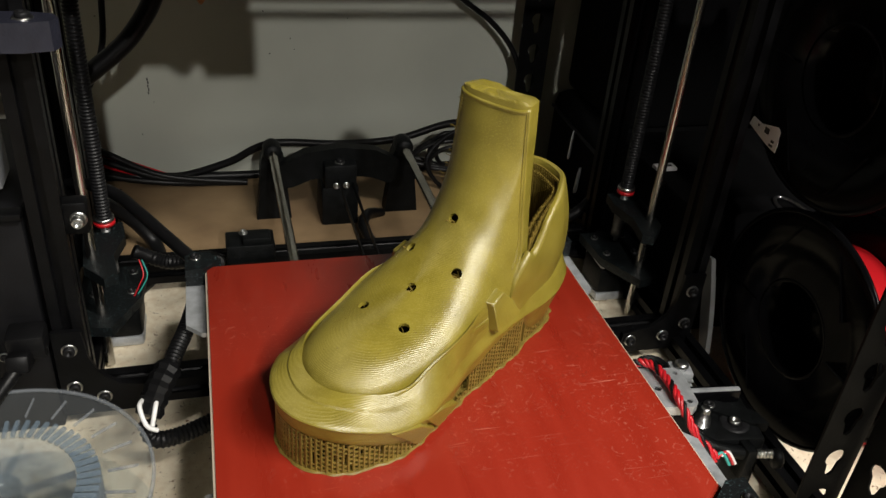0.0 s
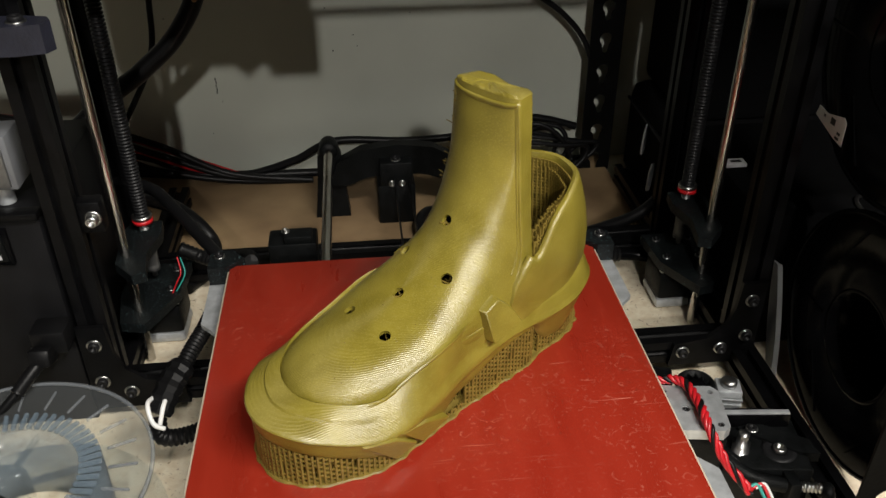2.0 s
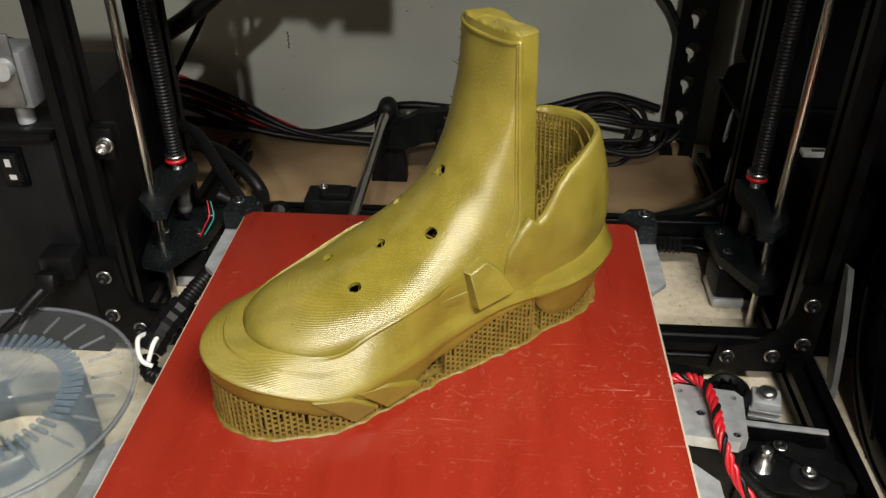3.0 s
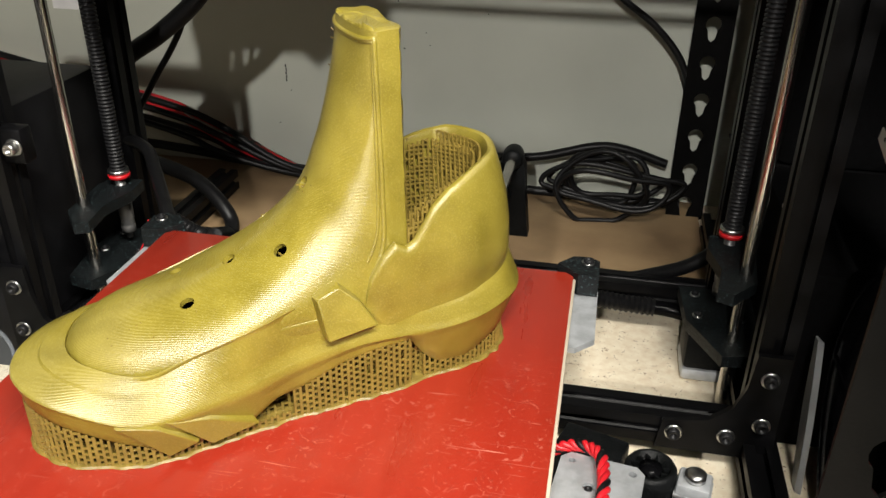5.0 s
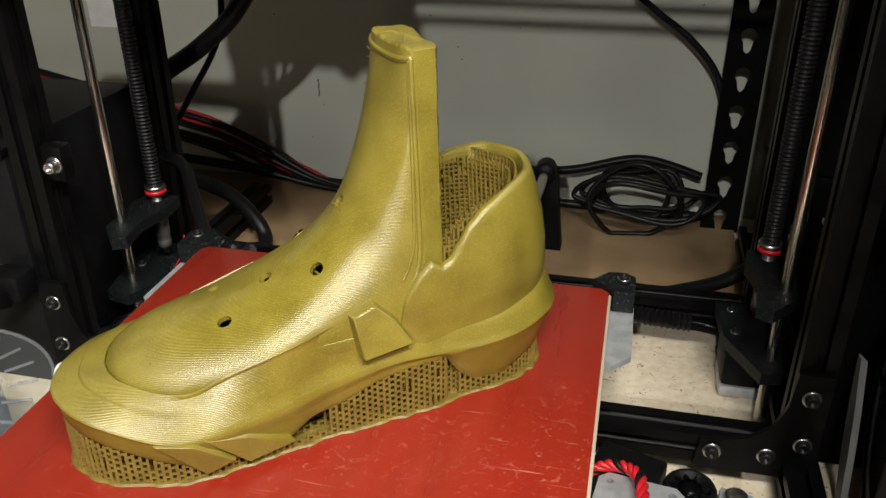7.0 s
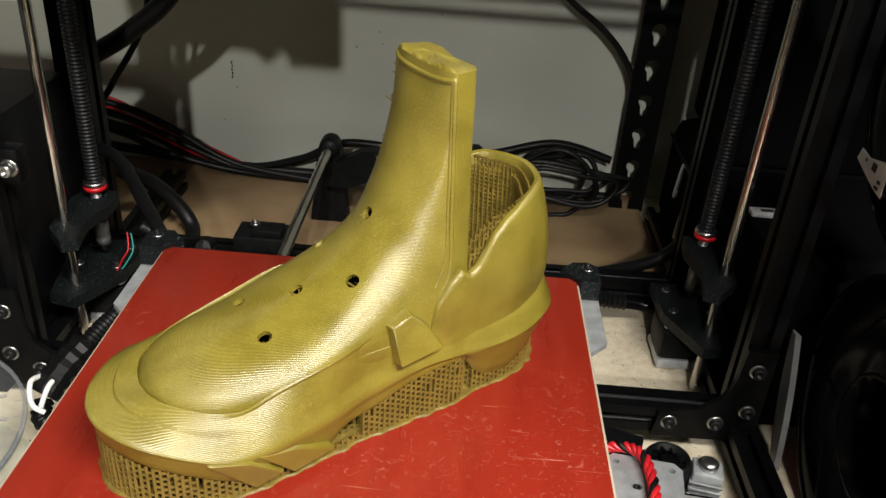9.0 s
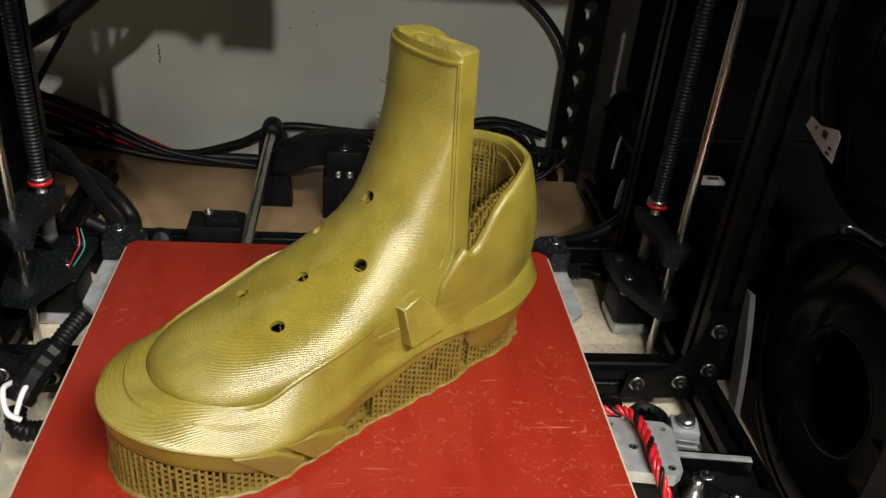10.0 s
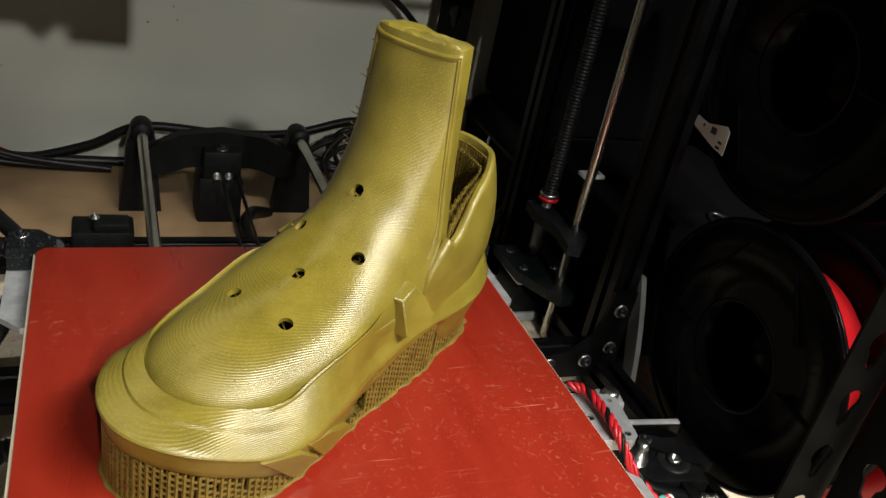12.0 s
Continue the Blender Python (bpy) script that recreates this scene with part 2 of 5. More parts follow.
def add_tube(bm, line, r, seg=10, ribs=0.0):
    rings, up = [], Vector((0.123, 0.456, 0.88))
    for i, p in enumerate(line):
        d = (line[min(i + 1, len(line) - 1)] - line[max(i - 1, 0)]).normalized()
        a = d.cross(up).normalized()
        up = a.cross(d).normalized()
        rr = r + (ribs if i % 2 else 0)
        rings.append([bm.verts.new(p + rr * (math.cos(2 * math.pi * k / seg) * a + math.sin(2 * math.pi * k / seg) * up)) for k in range(seg)])
    for p, q in zip(rings, rings[1:]):
        for k in range(seg):
            bm.faces.new((p[k], q[k], q[(k + 1) % seg], p[(k + 1) % seg]))
    bm.faces.new(rings[0])
    bm.faces.new(rings[-1][::-1])
    bmesh.ops.recalc_face_normals(bm, faces=bm.faces[:])
    return bm


def tube(pts, r, n=8, seg=10, ribs=0.0):
    return shade(add_tube(bmesh.new(), spline(pts, n), r, seg, ribs), 60)


def resample(line, step):
    out, acc = [line[0]], 0.0
    for a, b in zip(line, line[1:]):
        d = (b - a).length
        while acc + d >= step:
            a = a + (b - a) * ((step - acc) / d)
            d, acc = (b - a).length, 0.0
            out.append(a.copy())
        acc += d
    return out


def plate(outline, h, m=Matrix(), bevel=0.0, holes=()):
    """A flat plate with the given outline (x, y), from z 0 to h; round holes (x, y, r) go through it."""
    bm = bmesh.new()
    loops = [[Vector((x, y, 0)) for x, y in outline]]
    for hx, hy, r in holes:
        loops.append([Vector((hx + r * math.cos(-2 * math.pi * k / 16), hy + r * math.sin(-2 * math.pi * k / 16), 0)) for k in range(16)])
    edges = []
    for lp in loops:
        vs = [bm.verts.new(p) for p in lp]
        edges += [bm.edges.new((vs[i], vs[(i + 1) % len(vs)])) for i in range(len(vs))]
    bmesh.ops.triangle_fill(bm, use_beauty=True, edges=edges)
    for f in bm.faces:
        if f.normal.z > 0:
            f.normal_flip()
    ex = bmesh.ops.extrude_face_region(bm, geom=bm.faces[:])
    bmesh.ops.translate(bm, vec=(0, 0, h), verts=[v for v in ex["geom"] if isinstance(v, bmesh.types.BMVert)])
    bmesh.ops.recalc_face_normals(bm, faces=bm.faces[:])
    bmesh.ops.transform(bm, matrix=m, verts=bm.verts[:])
    return shade(bm, 30)


def extrusion(length, w=0.02):
    """A T-slot bar along x, centred."""
    h, s, d, t = w / 2, w * 0.15, w * 0.3, w * 0.09
    side = [(-h, h), (-s, h), (-s, h - t), (-2 * s, h - t), (-s * 0.9, h - d), (s * 0.9, h - d), (2 * s, h - t), (s, h - t), (s, h)]
    prof = []
    for k in range(4):
        c, sn = math.cos(-k * math.pi / 2), math.sin(-k * math.pi / 2)
        prof += [(x * c - y * sn, x * sn + y * c) for x, y in side]
    bm = bmesh.new()
    a = [bm.verts.new((-length / 2, y, z)) for y, z in prof]
    b = [bm.verts.new((length / 2, y, z)) for y, z in prof]
    n = len(prof)
    for i in range(n):
        bm.faces.new((a[i], a[(i + 1) % n], b[(i + 1) % n], b[i]))
    bm.faces.new(a[::-1])
    bm.faces.new(b)
    bmesh.ops.recalc_face_normals(bm, faces=bm.faces[:])
    return bm


def bolt(parent, at, direction, r=0.0045, h=0.004, washer=True, material=None):
    """A socket head screw with its washer, seen from the head."""
    d = Vector(direction).normalized()
    m = Matrix.Translation(at) @ d.to_track_quat("Z", "Y").to_matrix().to_4x4()
    bm = bmesh.new()
    add_lathe(bm, [(r, 0), (r, h * 0.8), (r * 0.86, h), (r * 0.5, h), (r * 0.5, h * 0.35), (0.0001, h * 0.35)], m, 16)
    ob = part("screw", shade(bm, 40), material or SCREWB, parent, "black socket head screw" if material is None else "")
    if washer:
        bm = bmesh.new()
        add_lathe(bm, [(r * 0.8, -0.0002), (r * 1.35, -0.0002), (r * 1.35, 0.0009), (r * 0.8, 0.0009)], m, 18, closed=True)
        part("washer", shade(bm, 40), ZINC, ob, "bright zinc washer")
    return ob

# ---- the setting ----
SHELF = -0.115
WALL = 0.54
def slab(name, c, size, material, label, kind="structure", bevel=0.001):
    ob = part(name, box(c, size, bevel), material)
    return tagged(ob, label, name.split("_")[0], kind=kind)


slab("shelf_board", (0.0, 0.02, SHELF - 0.009), (1.5, 1.04, 0.018), CHIP, "pale chipboard shelf under the printer")
slab("rear_board", (-0.09, 0.425, SHELF + 0.0015), (0.72, 0.226, 0.003), mat("brown_hardboard", (0.28, 0.19, 0.1), 0.6, 0.0, 0.3, 14, 0.15, 300, colour2=(0.18, 0.115, 0.06)), "brown hardboard sheet lying on the shelf by the wall")
slab("wall_back", (0, WALL + 0.02, 0.45), (3.0, 0.04, 2.9), WALLM, "off-white painted wall panel with smudges")
# added unseen shell of the room, darkened to keep reflections in the blacks low
slab("wall_front", (0, -2.52, 0.45), (3.08, 0.04, 2.9), ROOMM, "unseen room wall, kept dark to hold reflections down")
slab("wall_left", (-1.52, -1.0, 0.45), (0.04, 3.0, 2.9), ROOMM, "unseen room wall, kept dark to hold reflections down")
slab("wall_right", (1.52, -1.0, 0.45), (0.04, 3.0, 2.9), ROOMM, "unseen room wall, kept dark to hold reflections down")
slab("floor", (0, -1.0, -1.02), (3.08, 3.16, 0.04), ROOMM, "unseen room floor, kept dark to hold reflections down")
slab("ceiling", (0, -1.0, 1.92), (3.08, 3.16, 0.04), ROOMM, "unseen room ceiling, kept dark to hold reflections down")

# ---- the printed shoe ----
def interp(table, x):
    xs, ys = zip(*table)
    return float(np.interp(x, xs, ys))


def eased(table, w):
    """The table with its corners rounded over about w."""
    xs, ys = zip(*table)
    g = np.linspace(xs[0], xs[-1], 160)
    v = [sum(np.interp(x + d * w, xs, ys) * k for d, k in ((-1, 0.12), (-0.5, 0.22), (0, 0.32), (0.5, 0.22), (1, 0.12))) for x in g]
    return list(zip(g.tolist(), v))


def closed_curve(ctrl, n):
    """A smooth closed curve through (x, y) points, n points at even steps."""
    c = [Vector((x, y, 0)) for x, y in ctrl]
    m, out = len(c), []
    for i in range(m):
        p0, p1, p2, p3 = c[i - 1], c[i], c[(i + 1) % m], c[(i + 2) % m]
        for k in range(24):
            t = k / 24
            out.append(0.5 * ((2 * p1) + (p2 - p0) * t + (2 * p0 - 5 * p1 + 4 * p2 - p3) * t * t + (3 * p1 - p0 - 3 * p2 + p3) * t ** 3))
    out.append(out[0])
    d = np.cumsum([0] + [(b - a).length for a, b in zip(out, out[1:])])
    w = np.linspace(0, d[-1], n, endpoint=False)
    xs, ys = np.interp(w, d, [p.x for p in out]), np.interp(w, d, [p.y for p in out])
    return [Vector((x, y, 0)) for x, y in zip(xs, ys)]


def inward(loop):
    n = len(loop)
    out = []
    for i in range(n):
        d = (loop[(i + 2) % n] - loop[i - 2]).normalized()
        out.append(Vector((-d.y, d.x, 0)))
    area = sum(loop[i].x * loop[(i + 1) % n].y - loop[(i + 1) % n].x * loop[i].y for i in range(n))
    return out if area > 0 else [-v for v in out]


# plan of the sole: along the shoe from the toe, and across (negative y is the outer side)
RIDGE = [(-0.1315, 0.0), (-0.1285, -0.018), (-0.116, -0.0355), (-0.0885, -0.0495), (-0.066, -0.0555), (-0.04, -0.0515), (-0.009, -0.046),
         (0.023, -0.0445), (0.055, -0.0435), (0.08, -0.0445), (0.104, -0.0415), (0.127, -0.029), (0.1385, 0.0), (0.128, 0.028), (0.1, 0.039),
         (0.06, 0.04), (0.02, 0.041), (-0.02, 0.0435), (-0.06, 0.0475), (-0.088, 0.0455), (-0.11, 0.0355), (-0.1255, 0.0185)]
Z_RIDGE = [(-0.135, 0.041), (-0.12, 0.0385), (-0.1, 0.031), (-0.088, 0.026), (-0.066, 0.028), (-0.03, 0.028), (0.0, 0.033), (0.03, 0.037), (0.056, 0.0345), (0.08, 0.0345), (0.1, 0.036), (0.131, 0.041)]
Z_FOOT = [(-0.135, 0.029), (-0.12, 0.025), (-0.1, 0.017), (-0.085, 0.011), (-0.07, 0.007), (-0.035, 0.004), (-0.026, 0.008), (-0.015, 0.0155), (0.0, 0.0185), (0.02, 0.0262), (0.036, 0.0288), (0.0575, 0.0294), (0.0605, 0.0235), (0.0665, 0.0145), (0.074, 0.0082), (0.092, 0.0062), (0.113, 0.0115), (0.131, 0.0155)]
IN_FOOT = [(-0.135, 0.0025), (-0.09, 0.004), (-0.06, 0.008), (-0.03, 0.005), (0.0, 0.003), (0.055, 0.002), (0.0605, 0.006), (0.07, 0.0075), (0.131, 0.009)]
Z_LEDGE = [(-0.135, 0.0465), (-0.105, 0.0465), (-0.095, 0.046), (-0.083, 0.0438), (-0.069, 0.0455), (-0.052, 0.0512), (-0.035, 0.0565), (-0.018, 0.0612), (0.003, 0.0655), (0.028, 0.061), (0.042, 0.0505), (0.08, 0.0485), (0.1, 0.0505), (0.12, 0.057), (0.139, 0.06)]
IN_LEDGE = [(-0.135, 0.03), (-0.105, 0.026), (-0.08, 0.015), (-0.05, 0.0125), (-0.024, 0.0085), (0.003, 0.0065), (0.03, 0.004), (0.05, 0.0042), (0.08, 0.0065), (0.131, 0.0085)]

Z_RIDGE, Z_LEDGE, IN_LEDGE, IN_FOOT = eased(Z_RIDGE, 0.012), eased(Z_LEDGE, 0.01), eased(IN_LEDGE, 0.02), eased(IN_FOOT, 0.004)
Z_FOOT = eased(Z_FOOT, 0.002)
# how softly the rim turns: crisp at the toe, round at the waist
SOFT = eased([(-0.135, 0.001), (-0.085, 0.0012), (-0.05, 0.005), (-0.02, 0.0085), (0.045, 0.007), (0.066, 0.0022), (0.131, 0.0022)], 0.012)
SOFT_IN = eased([(-0.135, 0.0005), (-0.085, 0.0006), (-0.05, 0.0014), (-0.02, 0.0022), (0.045, 0.002), (0.066, 0.0009), (0.131, 0.0009)], 0.012)

SHOE = thing("printed_shoe", "gold 3D-printed shoe with rough supports on a red print bed", "shoe", (-0.001, 0.005, 0), 36)
NL = 360
LOOP = closed_curve(RIDGE, NL)
NIN = inward(LOOP)


def rise(p):
    """The inner side of the rim stands higher than the outer."""
    return interp([(0.0, 0.0), (0.02, 0.004), (0.045, 0.009)], p.y) * interp([(-0.13, 0.2), (-0.1, 1.0), (-0.02, 1.0), (0.04, 0.0)], p.x)


# upper: arches from toe to shin; centre top (s, z), foot of the arch (s, z), half width
ARCH = [(-0.1065, 0.0435, -0.104, 0.0425, 0.006), (-0.1045, 0.0475, -0.1015, 0.0425, 0.0145), (-0.1, 0.052, -0.097, 0.0422, 0.0232), (-0.09, 0.0572, -0.088, 0.0412, 0.032),
        (-0.075, 0.0622, -0.075, 0.0418, 0.0378), (-0.0476, 0.0672, -0.05, 0.0462, 0.0423), (-0.0236, 0.0762, -0.025, 0.0535, 0.0432), (0.0, 0.0915, 0.003, 0.0555, 0.0415),
        (0.0172, 0.1105, 0.033, 0.052, 0.0402), (0.0258, 0.131, 0.049, 0.07, 0.0378), (0.0318, 0.15, 0.0505, 0.103, 0.0335), (0.0365, 0.168, 0.0495, 0.14, 0.0305), (0.0405, 0.184, 0.048, 0.178, 0.0285), (0.0415, 0.189, 0.048, 0.1885, 0.028)]


def arch_rows(n):
    keys = [Vector((a[0], a[1], a[2])) for a in ARCH]
    keys2 = [Vector((a[3], a[4], 0)) for a in ARCH]
    return [(p.x, p.y, p.z, q.x, q.y) for p, q in zip(spline(keys, n), spline(keys2, n))]


def LEFT(z):
    return 0.99 - 0.11 * min(1, max(0, (z - 0.055) / 0.12))


def arch_point(row, t):
    cs, cz, ms, mz, w = row
    a = t * math.pi / 2
    c, s = max(math.cos(a), 0) ** 0.95, math.copysign(abs(math.sin(a)) ** 1.02, t)
    return Vector((ms + (cs - ms) * c, -w * s * (1.0 if t > 0 else LEFT(mz)), mz + (cz - mz) * c))


AR = arch_rows(12)


def groove_insets():
    """How far inside the rim the upper rises out of the ledge, all the way round."""
    cloud = np.array([arch_point(r, t) for r in arch_rows(36)[:360] for t in np.linspace(-1, 1, 181)])
    steps = np.arange(0.002, 0.045, 0.0003)
    raw = []
    for p, n in zip(LOOP, NIN):
        if p.x > 0.03:
            raw.append(interp(IN_LEDGE, p.x))
            continue
        z = interp(Z_LEDGE, p.x) + 0.3 * rise(p)
        near = cloud[abs(cloud[:, 2] - z) < 0.0008][:, :2]
        at = np.array((p.x, p.y)) + steps[:, None] * np.array((n.x, n.y))
        d = ((at[:, None, :] - near[None, :, :]) ** 2).sum(axis=2).min(axis=1)
        raw.append(float(steps[int(np.argmin(d))]) - interp([(-0.1, 0.0011), (-0.075, 0.002), (-0.014, 0.002), (-0.002, -0.001)], p.x))
    return [sum(raw[(i + k) % NL] for k in range(-3, 4)) / 7 for i in range(NL)]


GROOVE = groove_insets()
# the low step that runs round the toe rim, and fades towards the waist
STEP = [(-0.135, 1.0), (-0.1, 1.0), (-0.07, 0.0)]


def rim_column(i):
    """One upright cut through the sole: (inset, height) from the underside to the groove by the upper."""
    p = LOOP[i]
    s, up = p.x, rise(p)
    zf, zr, zl, fi, so, si = (interp(k, s) for k in (Z_FOOT, Z_RIDGE, Z_LEDGE, IN_FOOT, SOFT, SOFT_IN))
    li, st = GROOVE[i], interp(STEP, s)
    zr += up
    low = min(so, 0.4 * (zr - zf))
    col = [(0.03, zf + 0.001), (fi + 0.004, zf), (fi + 0.0006, zf + 0.0002), (fi, zf + 0.001)]
    for k in (0.3, 0.6, 0.85):
        col.append((fi * (1 - k) + si * k, zf + 0.001 + (zr - low - zf - 0.001) * k))
    col += [(si, zr - low), (si * 0.25, zr - 0.4 * low), (0.0, zr), (si * 0.4, zr + so * 0.45), (si * 1.3, zr + so)]
    i0, z0 = si * 1.3, zr + so
    bead = interp([(-0.095, 0.0), (-0.07, 0.0013), (-0.005, 0.0013), (0.01, 0.0)], s)
    for k in (0.12, 0.25, 0.4, 0.5, 0.54, 0.65, 0.8, 0.88, 0.94, 1.0):
        z = z0 + (zl - z0 + 0.3 * up) * k + 0.0014 * math.sin(math.pi * k)
        z -= st * 0.001 * (min(1, k / 0.45) if k < 0.51 else 0.0)
        lift = bead if 0.9 < k < 0.97 else bead * 0.75 if k > 0.97 else 0.0
        col.append((i0 + (li - i0) * k - lift * 0.7, z + lift * 0.7))
    zt = zl + 0.3 * up
    return col + [(li + 0.0002, zt - 0.0008), (li + 0.0006, zt - 0.005), (li + 0.009, zt - 0.007)]


def sole_mesh():
    bm = bmesh.new()
    cols = []
    for i, (p, n) in enumerate(zip(LOOP, NIN)):
        cols.append([bm.verts.new(p + n * d + Vector((0, 0, z))) for d, z in rim_column(i)])
    for i in range(NL):
        a, b = cols[i], cols[(i + 1) % NL]
        for k in range(len(a) - 1):
            bm.faces.new((a[k], b[k], b[k + 1], a[k + 1]))
    bm.faces.new([c[0] for c in cols][::-1])
    bmesh.ops.recalc_face_normals(bm, faces=bm.faces[:])
    return shade(bm, 32)


part("sole", sole_mesh(), GOLD, SHOE)


def wedge(pts_out, pts_in):
    bm = bmesh.new()
    a, b = [bm.verts.new(p) for p in pts_out], [bm.verts.new(p) for p in pts_in]
    n = len(a)
    bm.faces.new(a)
    bm.faces.new(b[::-1])
    for i in range(n):
        bm.faces.new((a[i], a[(i + 1) % n], b[(i + 1) % n], b[i]))
    bmesh.ops.recalc_face_normals(bm, faces=bm.faces[:])
    bmesh.ops.bevel(bm, geom=bm.edges[:], offset=0.0006, segments=1, affect="EDGES")
    return shade(bm, 30)


# two moulded wedges where the toe rim steps down to the waist, on the outer side
part("tread_wedge", wedge([(-0.092, -0.0485, 0.0262), (-0.074, -0.0565, 0.0262), (-0.056, -0.0535, 0.0105), (-0.07, -0.0515, 0.0045)],
                          [(-0.092, -0.04, 0.0275), (-0.068, -0.044, 0.03), (-0.054, -0.044, 0.0105), (-0.07, -0.043, 0.0055)]), GOLD, SHOE)
part("tread_wedge", wedge([(-0.07, -0.0562, 0.0282), (-0.05, -0.0535, 0.0225), (-0.026, -0.049, 0.0085), (-0.05, -0.0515, 0.0055)],
                          [(-0.066, -0.045, 0.0295), (-0.046, -0.043, 0.029), (-0.03, -0.041, 0.0125), (-0.05, -0.042, 0.006)]), GOLD, SHOE)

HOLES = [(0.0174, 0.0, 0.109), (0.0, 0.0205, 0.084), (0.0, -0.0195, 0.083), (-0.0236, -0.001, 0.0745), (-0.0476, 0.017, 0.0625), (-0.0476, -0.017, 0.061)]


def vamp_mesh():
    bm = bmesh.new()
    rows = AR
    nt = 84
    grid = []
    for row in rows:
        cs, cz, ms, mz, w = row
        line = [arch_point(row, -1 + 2 * k / nt) for k in range(nt + 1)]
        sb = max(0.061, ms + 0.008)
        zb = mz
        wb, wl = 0.8 * w, 0.8 * w * LEFT(mz)
        back = [Vector((sb - 0.002, -w * 0.93, zb)), Vector((sb, -wb, zb)), Vector((sb, -0.3 * wb, zb - 0.0008)), Vector((sb, 0.3 * wb, zb + 0.001)), Vector((sb, wl, zb)), Vector((sb - 0.002, wl * 1.16, zb))]
        back = [p + Vector((0.0006 * noise.noise(p * 420) if mz > 0.1 else 0.0, 0, 0)) for p in back]
        grid.append([bm.verts.new(p) for p in line + back])
    n = nt + 7
    for a, b in zip(grid, grid[1:]):
        for i in range(n):
            bm.faces.new((a[i], a[(i + 1) % n], b[(i + 1) % n], b[i]))
    # the rough last layers at the top
    top, mid = grid[-1], Vector((0.0535, 0.003, 0.1892))
    for k in (0.06, 0.25, 0.5, 0.75):
        ring = []
        for v in grid[-1]:
            p = v.co.lerp(mid, k)
            ring.append(bm.verts.new(p + Vector((0, 0, 0.0006 + 0.0016 * noise.noise(p * 190) + 0.0008 * noise.noise(p * 600)))))
        for i in range(n):
            bm.faces.new((top[i], top[(i + 1) % n], ring[(i + 1) % n], ring[i]))
        top = ring
    mv = bm.verts.new(mid)
    for i in range(n):
        bm.faces.new((top[i], top[(i + 1) % n], mv))
    bm.faces.new(grid[0][::-1])
    bmesh.ops.recalc_face_normals(bm, faces=bm.faces[:])
    for h in HOLES:
        c, r = Vector(h), 0.0036
        near = min((f for f in bm.faces if f.calc_area() < 2e-5), key=lambda f: (f.calc_center_median() - c).length)
        c, nrm = near.calc_center_median().copy(), near.normal.copy()
        gone = [f for f in bm.faces if (f.calc_center_median() - c).length < r * 0.95]
        bmesh.ops.delete(bm, geom=gone, context="FACES")
        rim = [e for e in bm.edges if len(e.link_faces) == 1 and (e.verts[0].co - c).length < r * 2.2]
        for v in {v for e in rim for v in e.verts}:
            d = v.co - c
            d -= nrm * d.dot(nrm)
            v.co = c + nrm * (v.co - c).dot(nrm) * 0.6 + d.normalized() * r
        ex = bmesh.ops.extrude_edge_only(bm, edges=rim)
        bmesh.ops.translate(bm, vec=-nrm * 0.0028, verts=[g for g in ex["geom"] if isinstance(g, bmesh.types.BMVert)])
    bmesh.ops.recalc_face_normals(bm, faces=bm.faces[:])
    return shade(bm, 38)


part("upper", vamp_mesh(), GOLD, SHOE, "gold upper with rising tongue and six lace holes")

def between(i):
    """The arch at a fractional place in the list."""
    k = min(int(i), len(AR) - 2)
    return tuple(p + (q - p) * (i - k) for p, q in zip(AR[k], AR[k + 1]))


# the welt: a raised double line down both edges and across the top of the tongue
for off, rad in ((0.0, 0.0013), (0.07, 0.0008)):
    line = [arch_point(AR[i], 0.87 - off) for i in range(8 * 12 + 6, 149 - int(off * 16))]
    across = [arch_point(between(144 + 7 * t * t - off * 16), t) for t in np.linspace(0.86 - off, -0.9 + off, 22)]
    down = [arch_point(AR[i], -0.87 + off) for i in range(149 - int(off * 16), 9 * 12, -1)]
    part("border_welt", shade(add_tube(bmesh.new(), line + across + down, rad, 8), 60), GOLD, SHOE, "raised welt round the tongue")

# heel counter: an open shell with a thick rim
U_PLAN = [(0.033, -0.0402), (0.045, -0.0412), (0.06, -0.0405), (0.08, -0.0395), (0.1, -0.036), (0.119, -0.025), (0.128, 0.0), (0.118, 0.0235), (0.1, 0.0345), (0.08, 0.038), (0.06, 0.0395), (0.045, 0.04), (0.033, 0.039)]
Z_RIM = [(0.033, 0.05), (0.0335, 0.061), (0.036, 0.071), (0.0425, 0.0815), (0.05, 0.0885), (0.056, 0.0845), (0.061, 0.0875), (0.0707, 0.103), (0.08, 0.11), (0.09, 0.1145), (0.1, 0.1175), (0.112, 0.1205), (0.13, 0.1215)]
BULGE = [(0.036, 0.0), (0.05, 0.0), (0.063, 0.0028), (0.08, 0.0032), (0.095, 0.0018), (0.11, -0.0012), (0.122, -0.0045)]


